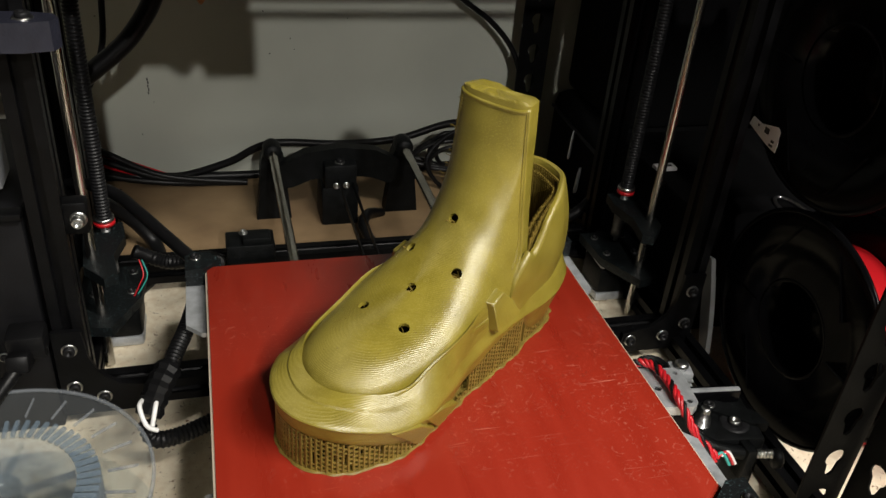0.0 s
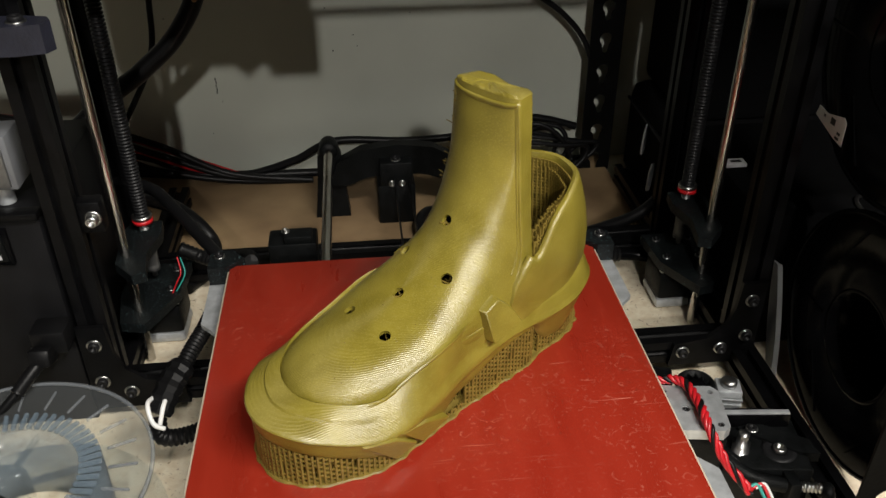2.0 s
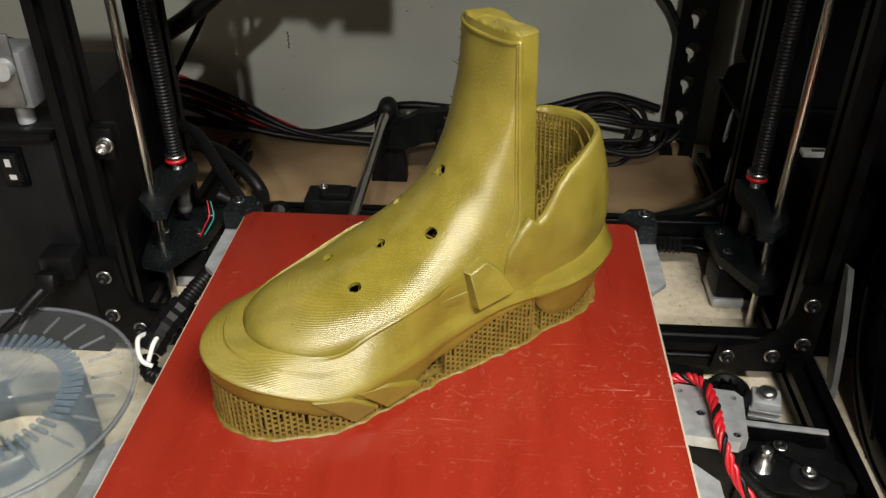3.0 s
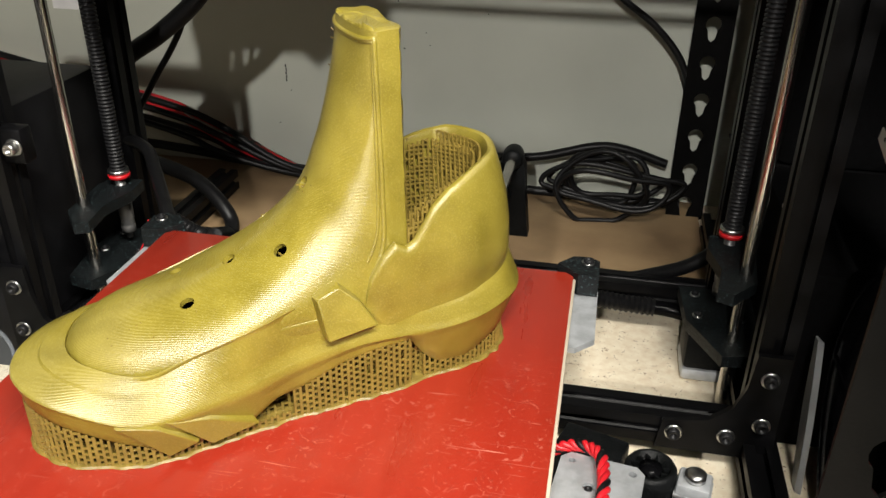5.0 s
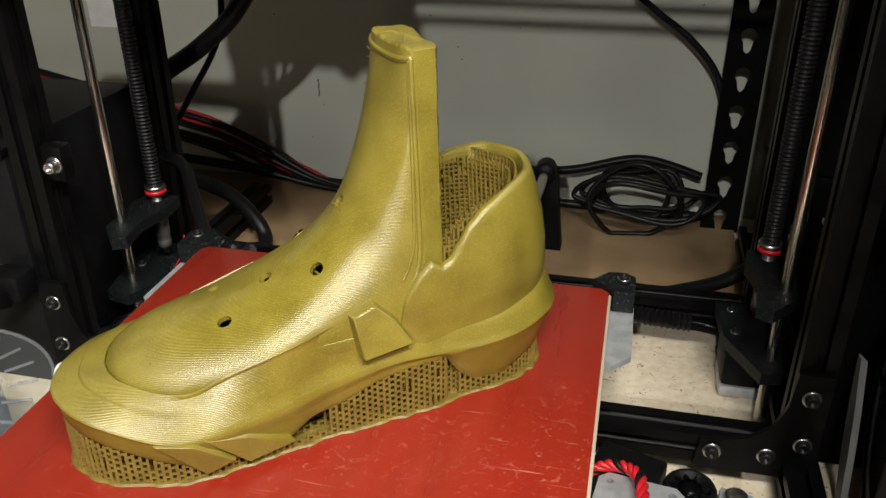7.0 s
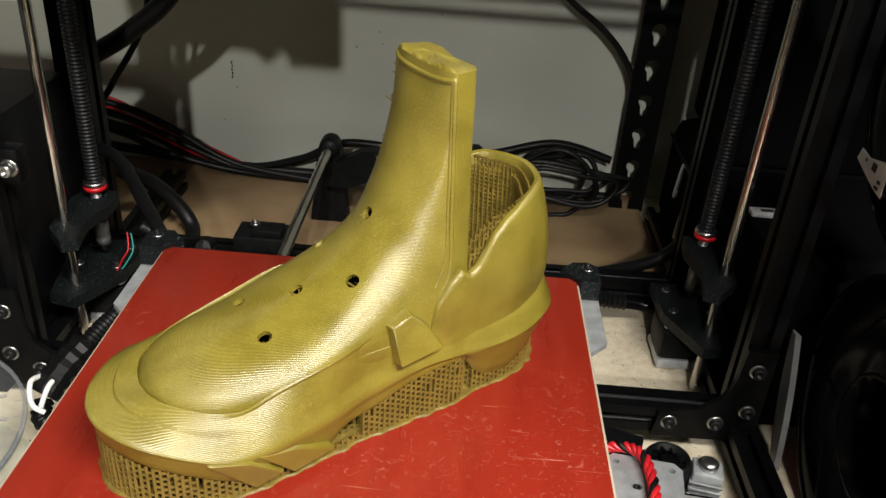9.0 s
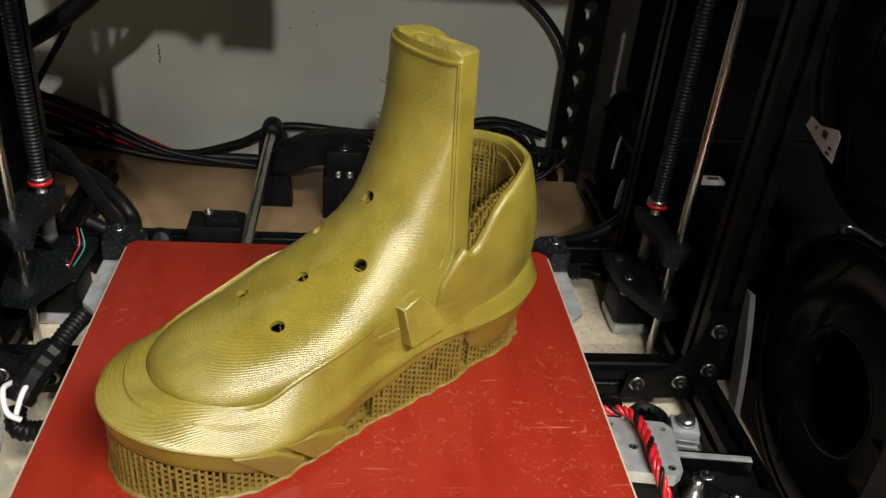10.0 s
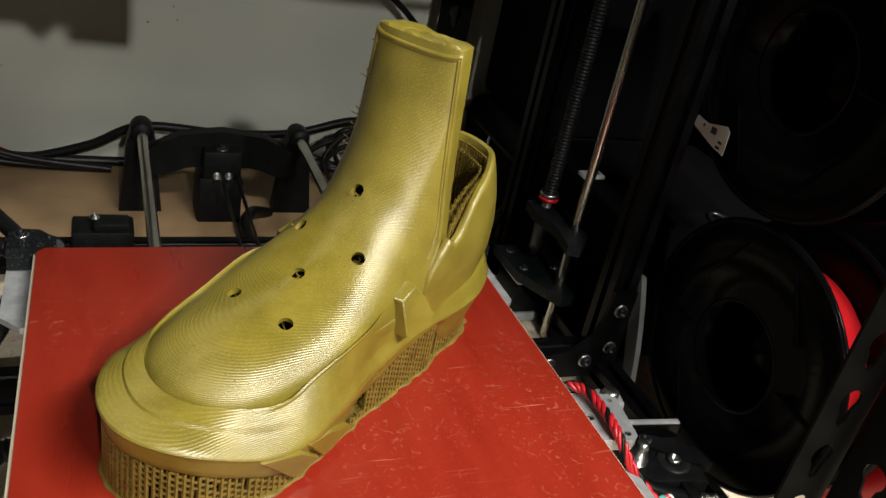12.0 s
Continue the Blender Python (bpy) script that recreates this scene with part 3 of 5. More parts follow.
def counter_mesh():
    bm = bmesh.new()
    u = [Vector((p.x, p.y, 0)) for p in spline([(x, y, 0) for x, y in U_PLAN], 14)]
    n = len(u)
    nr = []
    for i in range(n):
        d = (u[min(i + 1, n - 1)] - u[max(i - 1, 0)]).normalized()
        nr.append(Vector((-d.y, d.x, 0)))
    cols = []
    for p, q in zip(u, nr):
        zt = interp(Z_RIM, p.x)
        lean = Vector((-1, 0, 0)) * 0.06 * max(0, (p.x - 0.06) / 0.06)
        col = []
        for k in np.linspace(0, 1, 18):
            z = 0.036 + (zt - 0.003 - 0.036) * k
            bulge = interp(BULGE, z) * min(1, max(0.35, (p.x - 0.045) / 0.05))
            col.append(p - q * bulge + lean * max(0, z - 0.06) + Vector((0, 0, z)))
        tip, inn = col[-1], q
        col += [tip + q * 0.0010 + Vector((0, 0, 0.0022)), tip + q * 0.0026 + Vector((0, 0, 0.003)), tip + q * 0.0046 + Vector((0, 0, 0.0022)), tip + q * 0.0056 - Vector((0, 0, 0.001)), tip + q * 0.0058 - Vector((0, 0, 0.02)), tip + q * 0.0058 - Vector((0, 0, 0.05))]
        cols.append([bm.verts.new(v) for v in col])
    m = len(cols[0])
    for a, b in zip(cols, cols[1:]):
        for k in range(m - 1):
            bm.faces.new((a[k], a[k + 1], b[k + 1], b[k]))
    for c in (cols[0], cols[-1]):
        for k in range(m // 2 - 1):
            bm.faces.new((c[k], c[k + 1], c[m - 2 - k], c[m - 1 - k]))
    bmesh.ops.recalc_face_normals(bm, faces=bm.faces[:])
    return shade(bm, 45)


part("heel_counter", counter_mesh(), GOLD, SHOE, "gold heel counter with a thick scalloped rim")


def buckle(side):
    out = [(0.0078, 0.0678), (0.0192, 0.0718), (0.0288, 0.0622), (0.0369, 0.0488), (0.0112, 0.0455)]
    foot = [(0.0028, 0.069), (0.0185, 0.0745), (0.0302, 0.0632), (0.0388, 0.048), (0.0098, 0.043)]
    out = out if side < 0 else [(s, z + 0.002) for s, z in out]
    a = [(s, side * (0.0492 - 0.22 * (z - 0.046)), z) for s, z in out]
    b = [(s, side * (0.034 - 0.2 * (z - 0.046)), z) for s, z in foot]
    return wedge(a, b)


part("buckle_block", buckle(-1), GOLD, SHOE, "angular strap block on the side")
part("buckle_block", buckle(1), GOLD, SHOE, "angular strap block on the side")


def strand(bm, a, b, r):
    d = (b - a).normalized()
    x = d.orthogonal().normalized()
    y = d.cross(x)
    ring = [[bm.verts.new(p + r * (sx * x + sy * y)) for sx, sy in ((1, 0), (0, 1), (-1, 0), (0, -1))] for p in (a, b)]
    for k in range(4):
        bm.faces.new((ring[0][k], ring[0][(k + 1) % 4], ring[1][(k + 1) % 4], ring[1][k]))


def lattice_ring(inset, step, zstep, rnd, missing=0.06):
    """Upright strands and staggered rungs round the sole, from the bed to the foot of the sole."""
    bm = bmesh.new()
    loop = resample([p + n * (inset + interp(IN_FOOT, p.x) + (0.004 if 0.059 < p.x < 0.066 else 0.0)) for p, n in zip(LOOP, NIN)], step)
    tops = [min(interp(Z_FOOT, p.x) + 0.0012, 0.0055 if -0.03 < p.x < -0.009 else 1.0) for p in loop]
    n = len(loop)
    for i in range(n):
        j = (i + 1) % n
        p, q = loop[i], loop[j]
        strand(bm, Vector((p.x, p.y, 0.0)), Vector((p.x + rnd.uniform(-2e-4, 2e-4), p.y, tops[i])), 0.00085 + rnd.random() * 0.00025)
        z = 0.0006 + (i % 2) * zstep * 0.5
        while z < min(tops[i], tops[j]):
            if rnd.random() > missing:
                strand(bm, Vector((p.x, p.y, z)), Vector((q.x, q.y, z + rnd.uniform(-2e-4, 3e-4))), 0.00066)
            z += zstep
    return bm


RN = random.Random(4)
for deep, wide, tall, gone in ((0.0006, 0.0032, 0.0035, 0.05), (0.0085, 0.0038, 0.004, 0.1), (0.016, 0.0055, 0.0045, 0.1)):
    part("support_lattice", lattice_ring(deep, wide, tall, RN, gone), GOLDL, SHOE, "thin printed support lattice under the sole")


def brim_mesh():
    bm = bmesh.new()
    lo, hi = [], []
    for i, (p, n) in enumerate(zip(LOOP, NIN)):
        w = 0.0012 + 0.0016 * noise.noise(Vector((p.x * 140, p.y * 140, 3.0))) - interp(IN_FOOT, p.x) * 0.9
        q = p - n * w
        lo.append(bm.verts.new((q.x, q.y, 0.0002)))
        hi.append(bm.verts.new((p.x - n.x * (w - 0.0008), p.y - n.y * (w - 0.0008), 0.0012)))
    k = len(lo)
    for i in range(k):
        bm.faces.new((lo[i], lo[(i + 1) % k], hi[(i + 1) % k], hi[i]))
    bm.faces.new(hi)
    bmesh.ops.recalc_face_normals(bm, faces=bm.faces[:])
    return bm


part("brim", brim_mesh(), GOLDL, SHOE, "thin ragged first layer on the bed")


def inner_lattice(rnd):
    bm = bmesh.new()
    for layer, (ins, st) in enumerate(((0.0068, 0.0027), (0.012, 0.003))):
        u = resample(spline([(x * 0.985 - (0.004 + ins * 0.6 if x > 0.11 else 0), y * (1 - ins / 0.045), 0) for x, y in U_PLAN if x > 0.05], 10), st)
        rows = []
        for p in u:
            zt = interp(Z_RIM, min(p.x + ins, 0.1215)) - 0.003 - 0.004 * layer
            lean = 0.1 * max(0, (p.x - 0.06) / 0.06)
            rows.append((p, zt, lean))
        for (p, zt, ln), (q, zq, lq) in zip(rows, rows[1:]):
            at = lambda p, z, l: Vector((p.x - l * max(0, z - 0.06), p.y, z))
            strand(bm, at(p, 0.04, ln), at(p, zt, ln), 0.0008)
            z = 0.042
            while z < min(zt, zq):
                if rnd.random() < 0.85:
                    strand(bm, at(p, z, ln), at(q, z + rnd.uniform(-3e-4, 3e-4), lq), 0.00065)
                z += 0.0026
    for h in HOLES:
        for k in range(5):
            c = Vector(h) + Vector((0.0013, -0.03 * h[1], -0.0022 - 0.0004 * k))
            d = Vector((math.cos(k * 1.3 + h[1] * 90), math.sin(k * 1.3 + h[1] * 90), 0.25)) * 0.0062
            o = Vector((rnd.uniform(-1, 1), rnd.uniform(-1, 1), 0)) * 0.0016
            strand(bm, c + o - d, c + o + d, 0.00055)
    return bm


part("inner_lattice", inner_lattice(RN), GOLDL, SHOE, "printed support lattice filling the heel opening")


def stringing(rnd):
    """Loose strands and blobs where the print went rough, on the inner edge of the tongue and on the toe."""
    bm = bmesh.new()
    for k in range(46):
        row = AR[rnd.choice(range(9 * 12 + 4, 12 * 12 + 4))]
        p = arch_point(row, rnd.uniform(-0.97, -0.55))
        d = Vector((rnd.uniform(-1, 1) * 0.4, rnd.uniform(-1, 1), rnd.uniform(-0.5, 0.9))) * rnd.uniform(0.0015, 0.0045)
        strand(bm, p, p + d + Vector((-0.0007, 0.0007, 0)), 0.0003)
    for k in range(70):
        row = AR[rnd.choice(range(30, 9 * 12))]
        p = arch_point(row, rnd.uniform(-0.9, 0.9))
        bmesh.ops.create_icosphere(bm, subdivisions=1, radius=rnd.uniform(0.0002, 0.00045), matrix=Matrix.Translation(p))
    return bm


tagged(part("stringing", stringing(RN), GOLDL, SHOE, "fine loose strands on the tongue"), kind="stuff")

# ---- the print bed ----
BED = thing("print_bed", "square red coated print bed with pale worn edges", "print bed")
part("bed_plate", box((0, 0, -0.0032), (0.3, 0.3, 0.0036), 0.0006), mat("pale_bed_edge", (0.5, 0.43, 0.33), 0.5), BED, "pale glass-fibre edge of the bed")
part("bed_surface", box((0, 0, -0.0006), (0.2965, 0.2965, 0.0012), 0.0003), REDBED, BED, "glossy red surface with glue smears")

# ---- printer frame ----
FR = thing("printer_frame", "black aluminium T-slot frame of a 3D printer on the shelf", "printer frame")


def beam(a, b, w=0.02):
    a, b = Vector(a), Vector(b)
    bm = extrusion((b - a).length, w)
    q = (b - a).to_track_quat("X", "Z").to_matrix().to_4x4()
    bmesh.ops.transform(bm, matrix=Matrix.Translation((a + b) / 2) @ q, verts=bm.verts[:])
    return part("beam", bm, BLACK, FR)


beam((-0.262, 0.118, -0.089), (0.27, 0.118, -0.089), 0.022)
beam((-0.262, 0.29, -0.089), (0.27, 0.29, -0.089), 0.022)
beam((-0.252, 0.13, -0.099), (-0.252, 0.46, -0.099), 0.022)
beam((0.279, -0.4, -0.099), (0.279, 0.46, -0.099), 0.022)
beam((-0.2505, 0.119, -0.088), (-0.2505, 0.119, 0.62), 0.022)
beam((0.277, 0.119, -0.088), (0.277, 0.119, 0.62), 0.022)
beam((-0.262, 0.29, -0.078), (-0.262, 0.29, 0.62), 0.026)
beam((0.268, 0.29, -0.078), (0.268, 0.29, 0.62), 0.022)


def gusset(side, x0):
    """A corner plate with a curved inner edge and its four screws."""
    pts = [(0.013, 0.07), (-0.008, 0.07), (-0.01, 0.045), (-0.016, 0.028), (-0.03, 0.016), (-0.058, 0.011), (-0.061, -0.011), (0.013, -0.011)]
    m = Matrix(((side, 0, 0, x0), (0, 0, -1, 0.1068), (0, 1, 0, -0.089), (0, 0, 0, 1)))
    pl = part("corner_plate", plate(pts, 0.004, m), BLACK, FR)
    for dx, dz in ((0.002, 0.053), (0.003, 0.017), (-0.017, 0.005), (-0.05, 0.003)):
        bolt(FR, (x0 + side * dx, 0.1028, -0.089 + dz), (0, -1, 0), 0.0043, 0.0045)


gusset(1, 0.2735)
gusset(-1, -0.2495)

# small bracket with a bright screw, half way up the left post
part("bracket", box((-0.236, 0.119, 0.071), (0.024, 0.014, 0.026), 0.003), BLACK, FR)
bolt(FR, (-0.2305, 0.112, 0.071), (0, -1, 0.0), 0.0045, 0.007, True, ZINC)


DGREY = mat("dull_grey_metal", (0.16, 0.16, 0.16), 0.4, 0.6, 0.3, 80)


def z_axis(name, x, xs, side):
    """Motor, bracket, smooth rod, lead screw, coupler and lower arm of one side."""
    t = thing(name, "Z axis with stepper motor, chrome rod and lead screw", "printer axis", group="Z axes of the printer")
    mx, my = xs, 0.222
    mo = part("motor", box((mx, my, -0.0885), (0.042, 0.042, 0.03), 0.004), PRINTB, t, "black stepper motor body")
    part("end_cap", box((mx, my, -0.1085), (0.0425, 0.0425, 0.011), 0.004), ALU, t, "silver motor end cap")
    part("motor_flange", box((mx, my, -0.0705), (0.0425, 0.0425, 0.006), 0.003), ALU, t, "silver motor flange")
    pts = [(-0.027, 0.027), (0.027, 0.027), (0.027, -0.02), (0.019, -0.062), (-0.002, -0.066), (-0.024, -0.022)]
    pts = [(px * side, py) for px, py in pts]
    part("motor_bracket", plate(pts, 0.009, Matrix.Translation((mx, my, -0.067))), DUSTY, t, "dusty black printed motor bracket")
    for dx, dy in ((-0.0155, -0.0155), (0.0155, -0.0155), (-0.0155, 0.0155), (0.0155, 0.0155)):
        bolt(t, (mx + dx, my + dy, -0.0578), (0, 0, 1), 0.0028, 0.0028, True)
    part("smooth_rod", cyl((x, 0.179, SHELF + 0.002), (x, 0.179, 0.55), 0.0041, 20), STEEL, t, "polished chrome rod")
    prof, z = [(0.0001, 0.008)], 0.008
    while z < 0.5:
        prof += [(0.0062, z), (0.0062, z + 0.0011), (0.0045, z + 0.0016), (0.0045, z + 0.0024)]
        z += 0.003
    part("lead_screw", lathe(prof + [(0.0001, z)], Matrix.Translation((mx, my, 0)), 16), SCREWB, t, "dark threaded lead screw")
    part("coupler", lathe([(0.0001, -0.052), (0.0025, -0.052), (0.0025, -0.046), (0.006, -0.0455), (0.006, -0.04), (0.0053, -0.039), (0.006, -0.038), (0.0053, -0.0355), (0.006, -0.034), (0.006, -0.018), (0.004, -0.016), (0.004, 0.012), (0.0001, 0.012)], Matrix.Translation((mx, my, 0)), 24), DGREY, t, "grey shaft coupler")
    arm = [(-0.013, 0.012), (0.013, 0.013), (0.018, -0.005), (0.013, -0.055), (-0.004, -0.075), (-0.014, -0.07), (-0.009, -0.04), (-0.016, -0.01)]
    part("lower_arm", plate([(px * side, py) for px, py in arm], 0.009, Matrix.Translation((mx, my, -0.012))), DUSTY, t, "dusty black printed arm")
    part("nut", lathe([(0.0065, 0.0), (0.0088, 0.0), (0.0088, 0.0032), (0.0065, 0.0032)], Matrix.Translation((mx, my, 0.004)), 20, True), REDP, t, "red nut ring")
    part("flange_nut", lathe([(0.006, 0.0075), (0.0085, 0.0075), (0.0085, 0.011), (0.006, 0.011)], Matrix.Translation((mx, my, 0.0)), 20, True), ZINC, t, "zinc flange nut")
    return t


z_axis("z_axis_assembly", 0.264, 0.257, 1)
z_axis("z_axis_assembly", -0.237, -0.23, -1)

# upper clamp on the left rod, and the hot end above the bed
XE = thing("gantry_end", "blue-black printed arm fixed across the frame post", "printer part")
part("arm", plate([(-0.18, -0.01), (-0.01, -0.012), (0.006, -0.008), (0.01, 0.0), (0.006, 0.008), (-0.01, 0.012), (-0.18, 0.01)], 0.018, Matrix.Translation((-0.229, 0.0955, 0.2))), mat("blue_black_print", (0.018, 0.019, 0.03), 0.4, 0, 0.3, 90, 0.3, 600), XE)
part("collar", lathe([(0.0042, 0), (0.012, 0), (0.012, 0.026), (0.0042, 0.026)], Matrix.Translation((-0.237, 0.179, 0.255)), 24, True), BLACK, XE)
bolt(XE, (-0.238, 0.094, 0.218), (0, 0, 1), 0.0045, 0.004, True)
HE = thing("extruder_carriage", "black carriage with hot end on steel rods above the bed", "extruder")
for z in (0.268, 0.2855):
    part("gantry_rod", cyl((-0.25, 0.15, z), (0.275, 0.15, z), 0.004), STEEL, HE)
part("rod_end", box((-0.24, 0.15, 0.285), (0.05, 0.08, 0.095), 0.003), PRINTB, HE)
part("rod_end", box((0.268, 0.165, 0.285), (0.03, 0.05, 0.075), 0.003), PRINTB, HE)
part("carriage", box((-0.154, 0.135, 0.298), (0.164, 0.09, 0.11), 0.004), PRINTB, HE, "black printed carriage")
part("fan_shroud", box((-0.09, 0.105, 0.2585), (0.05, 0.03, 0.053), 0.002), PRINTB, HE, "black fan shroud")
part("heater_block", box((-0.137, 0.12, 0.234), (0.02, 0.016, 0.013), 0.001), mat("tarnished_block", (0.35, 0.26, 0.2), 0.5, 0.6, 0.5, 200), HE, "tarnished heater block")
part("nozzle", lathe([(0.001, 0.219), (0.0045, 0.224), (0.0045, 0.228), (0.003, 0.228)], Matrix.Translation((-0.137, 0.12, 0)), 6), mat("brass", (0.3, 0.17, 0.06), 0.4, 1.0), HE, "small brass nozzle")
part("heat_sock", box((-0.119, 0.122, 0.24), (0.014, 0.012, 0.01), 0.002), REDP, HE, "red heater lead")
part("heat_sink", cyl((-0.137, 0.125, 0.24), (-0.137, 0.125, 0.255), 0.008), ALU, HE)

# ---- Y axis behind and under the bed ----
YA = thing("y_axis_assembly", "Y axis with two chrome rods and a black printed arch", "printer axis")
for x in (-0.0745, 0.0745):
    part("smooth_rod", cyl((x, -0.36, -0.028), (x, 0.412, -0.028), 0.0048, 20), STEEL, YA, "polished chrome rod")
    for y in (0.415, -0.36):
        part("rod_clamp", lathe([(0.0001, -0.016), (0.0095, -0.016), (0.0105, -0.012), (0.0105, 0.004), (0.009, 0.008), (0.0001, 0.008)], Matrix.Translation((x, y, -0.028)) @ pose(0, 0, 0, 90), 20), PRINTB, YA)
        part("pillar", plate([(-0.02, -0.087), (0.02, -0.087), (0.015, -0.04), (0.013, -0.01), (0.009, 0.0), (-0.009, 0.0), (-0.013, -0.01), (-0.015, -0.04)], 0.018, Matrix.Translation((x, y + 0.016, -0.028)) @ pose(0, 0, 0, 90)), PRINTB, YA, "black printed rod pillar")
arch = [(-0.075, -0.045), (-0.066, -0.018), (-0.04, -0.004), (0.0, 0.001), (0.04, -0.004), (0.066, -0.018), (0.075, -0.045), (0.055, -0.046), (0.035, -0.038), (0.024, -0.036), (-0.024, -0.036), (-0.035, -0.038), (-0.055, -0.046)]
part("arch", plate(arch, 0.014, Matrix.Translation((0, 0.418, -0.022)) @ pose(0, 0, 0, 90)), PRINTB, YA, "black printed arch between the rods")
part("idler_bracket", box((-0.002, 0.4, -0.05), (0.036, 0.022, 0.028), 0.002), PRINTB, YA)
bolt(YA, (-0.002, 0.398, -0.036), (0, 0, 1), 0.0042, 0.004, True)
for x in (-0.007, 0.004):
    bolt(YA, (x, 0.388, -0.06), (0, -1, 0), 0.0028, 0.003, True, ZINC)
part("y_motor", box((-0.002, 0.412, -0.089), (0.042, 0.042, 0.05), 0.003), PRINTB, YA, "black Y motor")
for x, z in ((-0.004, -0.056), (0.012, -0.06)):
    part("belt", box((x, 0.02, z), (0.0016, 0.76, 0.006), 0.0002), RUBBER, YA, "thin black toothed belt")
part("front_bar", box((0, -0.36, -0.1), (0.2, 0.02, 0.024), 0.001), BLACK, YA)
ES = thing("endstop_switch", "small black end stop block behind the bed", "switch", (-0.109, 0.27, -0.078))
part("housing", box((0, 0, 0.0145), (0.046, 0.03, 0.029), 0.002), PRINTB, ES)
part("lever_block", box((0.006, -0.005, 0.032), (0.026, 0.018, 0.008), 0.001), PRINTB, ES)
bolt(ES, (-0.006, -0.002, 0.036), (0, 0, 1), 0.003, 0.003, True, ZINC)

# ---- bed corners: aluminium arms and black clips ----
for sx in (-1, 1):
    for sy in (-1, 1):
        pts = [(0.05, 0.158), (0.158, 0.156), (0.1655, 0.148), (0.1655, 0.09), (0.154, 0.078), (0.14, 0.078), (0.05, 0.02)]
        m = Matrix(((sx, 0, 0, 0), (0, sy, 0, 0), (0, 0, 1, -0.0165), (0, 0, 0, 1)))
        part("bed_arm", plate(pts, 0.004, m), ALU, BED, "grey aluminium carriage arm")
        clip = [(0.137, 0.153), (0.144, 0.147), (0.1515, 0.14), (0.165, 0.14), (0.165, 0.161), (0.158, 0.166), (0.147, 0.165)]
        part("corner_clip", plate(clip, 0.0155, Matrix(((sx, 0, 0, 0), (0, sy, 0, 0), (0, 0, 1, -0.0115), (0, 0, 0, 1)))), DUSTY, BED, "black printed corner clip")
        bolt(BED, (sx * 0.1572, sy * 0.1568, 0.0042), (0, 0, 1), 0.0034, 0.003, True)
part("carriage_plate", box((0, 0, -0.0185), (0.12, 0.22, 0.004), 0.001), ALU, BED)
for x in (-0.0745, 0.0745):
    for y in (-0.07, 0.07):
        part("bearing", box((x, y, -0.0285), (0.03, 0.04, 0.0165), 0.002), PRINTB, BED)

# ---- power supply on the left ----
PS = thing("power_supply", "black metal power supply box with rocker switch", "power supply", (-0.325, 0.108, SHELF))
part("case", box((0, 0.082, 0.098), (0.118, 0.164, 0.196), 0.0015), mat("black_sheet_metal", (0.007, 0.007, 0.008), 0.5, 0.0, 0.4, 40, 0.15, 700, spec=0.15), PS)
part("top_lip", box((0, 0.002, 0.1935), (0.12, 0.012, 0.006), 0.001), BLACK, PS)
part("switch_frame", box((0.026, -0.001, 0.17), (0.019, 0.004, 0.03), 0.001), GLOSSB, PS, "glossy black switch surround")
ROCK = part("rocker", box((0.026, -0.0035, 0.17), (0.013, 0.004, 0.023), 0.001, pose(0, 0, 0, 8)), PRINTB, PS)
part("switch_mark", box((0.026, -0.0066, 0.175), (0.004, 0.0006, 0.006), 0), SILVW, ROCK, "pale switch mark")
part("switch_mark", box((0.026, -0.0045, 0.1635), (0.005, 0.0006, 0.005), 0), SILVW, ROCK, "pale switch mark")
for x, z in ((-0.04, 0.06), (0.028, 0.075), (-0.04, 0.15)):
    bolt(PS, (x, -0.0005, z), (0, -1, 0), 0.003, 0.002, True)
PG = thing("power_plug", "black moulded mains plug and cord in the power supply", "plug", (-0.276, 0.108, -0.018))
part("plug_body", shade(add_box(add_box(bmesh.new(), (0, -0.012, 0), (0.026, 0.022, 0.02), None, 0.003), (-0.004, -0.028, -0.006), (0.016, 0.02, 0.014), pose(0, 0, 0, -20), 0.003), 30), RUBBER, PG)
part("strain_relief", tube([(-0.005, -0.032, -0.008), (-0.012, -0.042, -0.014), (-0.02, -0.05, -0.022)], 0.0046, 8, 10, 0.0008), RUBBER, PG)
part("cord", tube([(-0.018, -0.048, -0.02), (-0.04, -0.06, -0.038), (-0.08, -0.062, -0.06), (-0.14, -0.05, -0.09), (-0.22, -0.03, -0.0935)], 0.0033), RUBBER, PG)

GM = thing("grey_sensor_box", "light grey plastic switch housing on the power supply", "switch box", (-0.29, 0.125, SHELF + 0.1965))
part("housing", box((0, 0, 0.036), (0.034, 0.03, 0.04), 0.002), mat("light_grey_plastic", (0.13, 0.135, 0.145), 0.45, 0, 0.15, 60, 0.1, 300), GM)
part("foot", cyl((0, 0, 0), (0, 0, 0.016), 0.006), ALU, GM)
part("flange", box((0.002, -0.016, 0.044), (0.022, 0.003, 0.05), 0.001), DGREY, GM)
part("knob", cyl((0.006, -0.017, 0.046), (0.006, -0.024, 0.046), 0.007, 20), ALU, GM, "pale grey round knob")
bolt(GM, (-0.008, -0.0155, 0.028), (0, -1, 0), 0.0024, 0.002, False, ZINC)

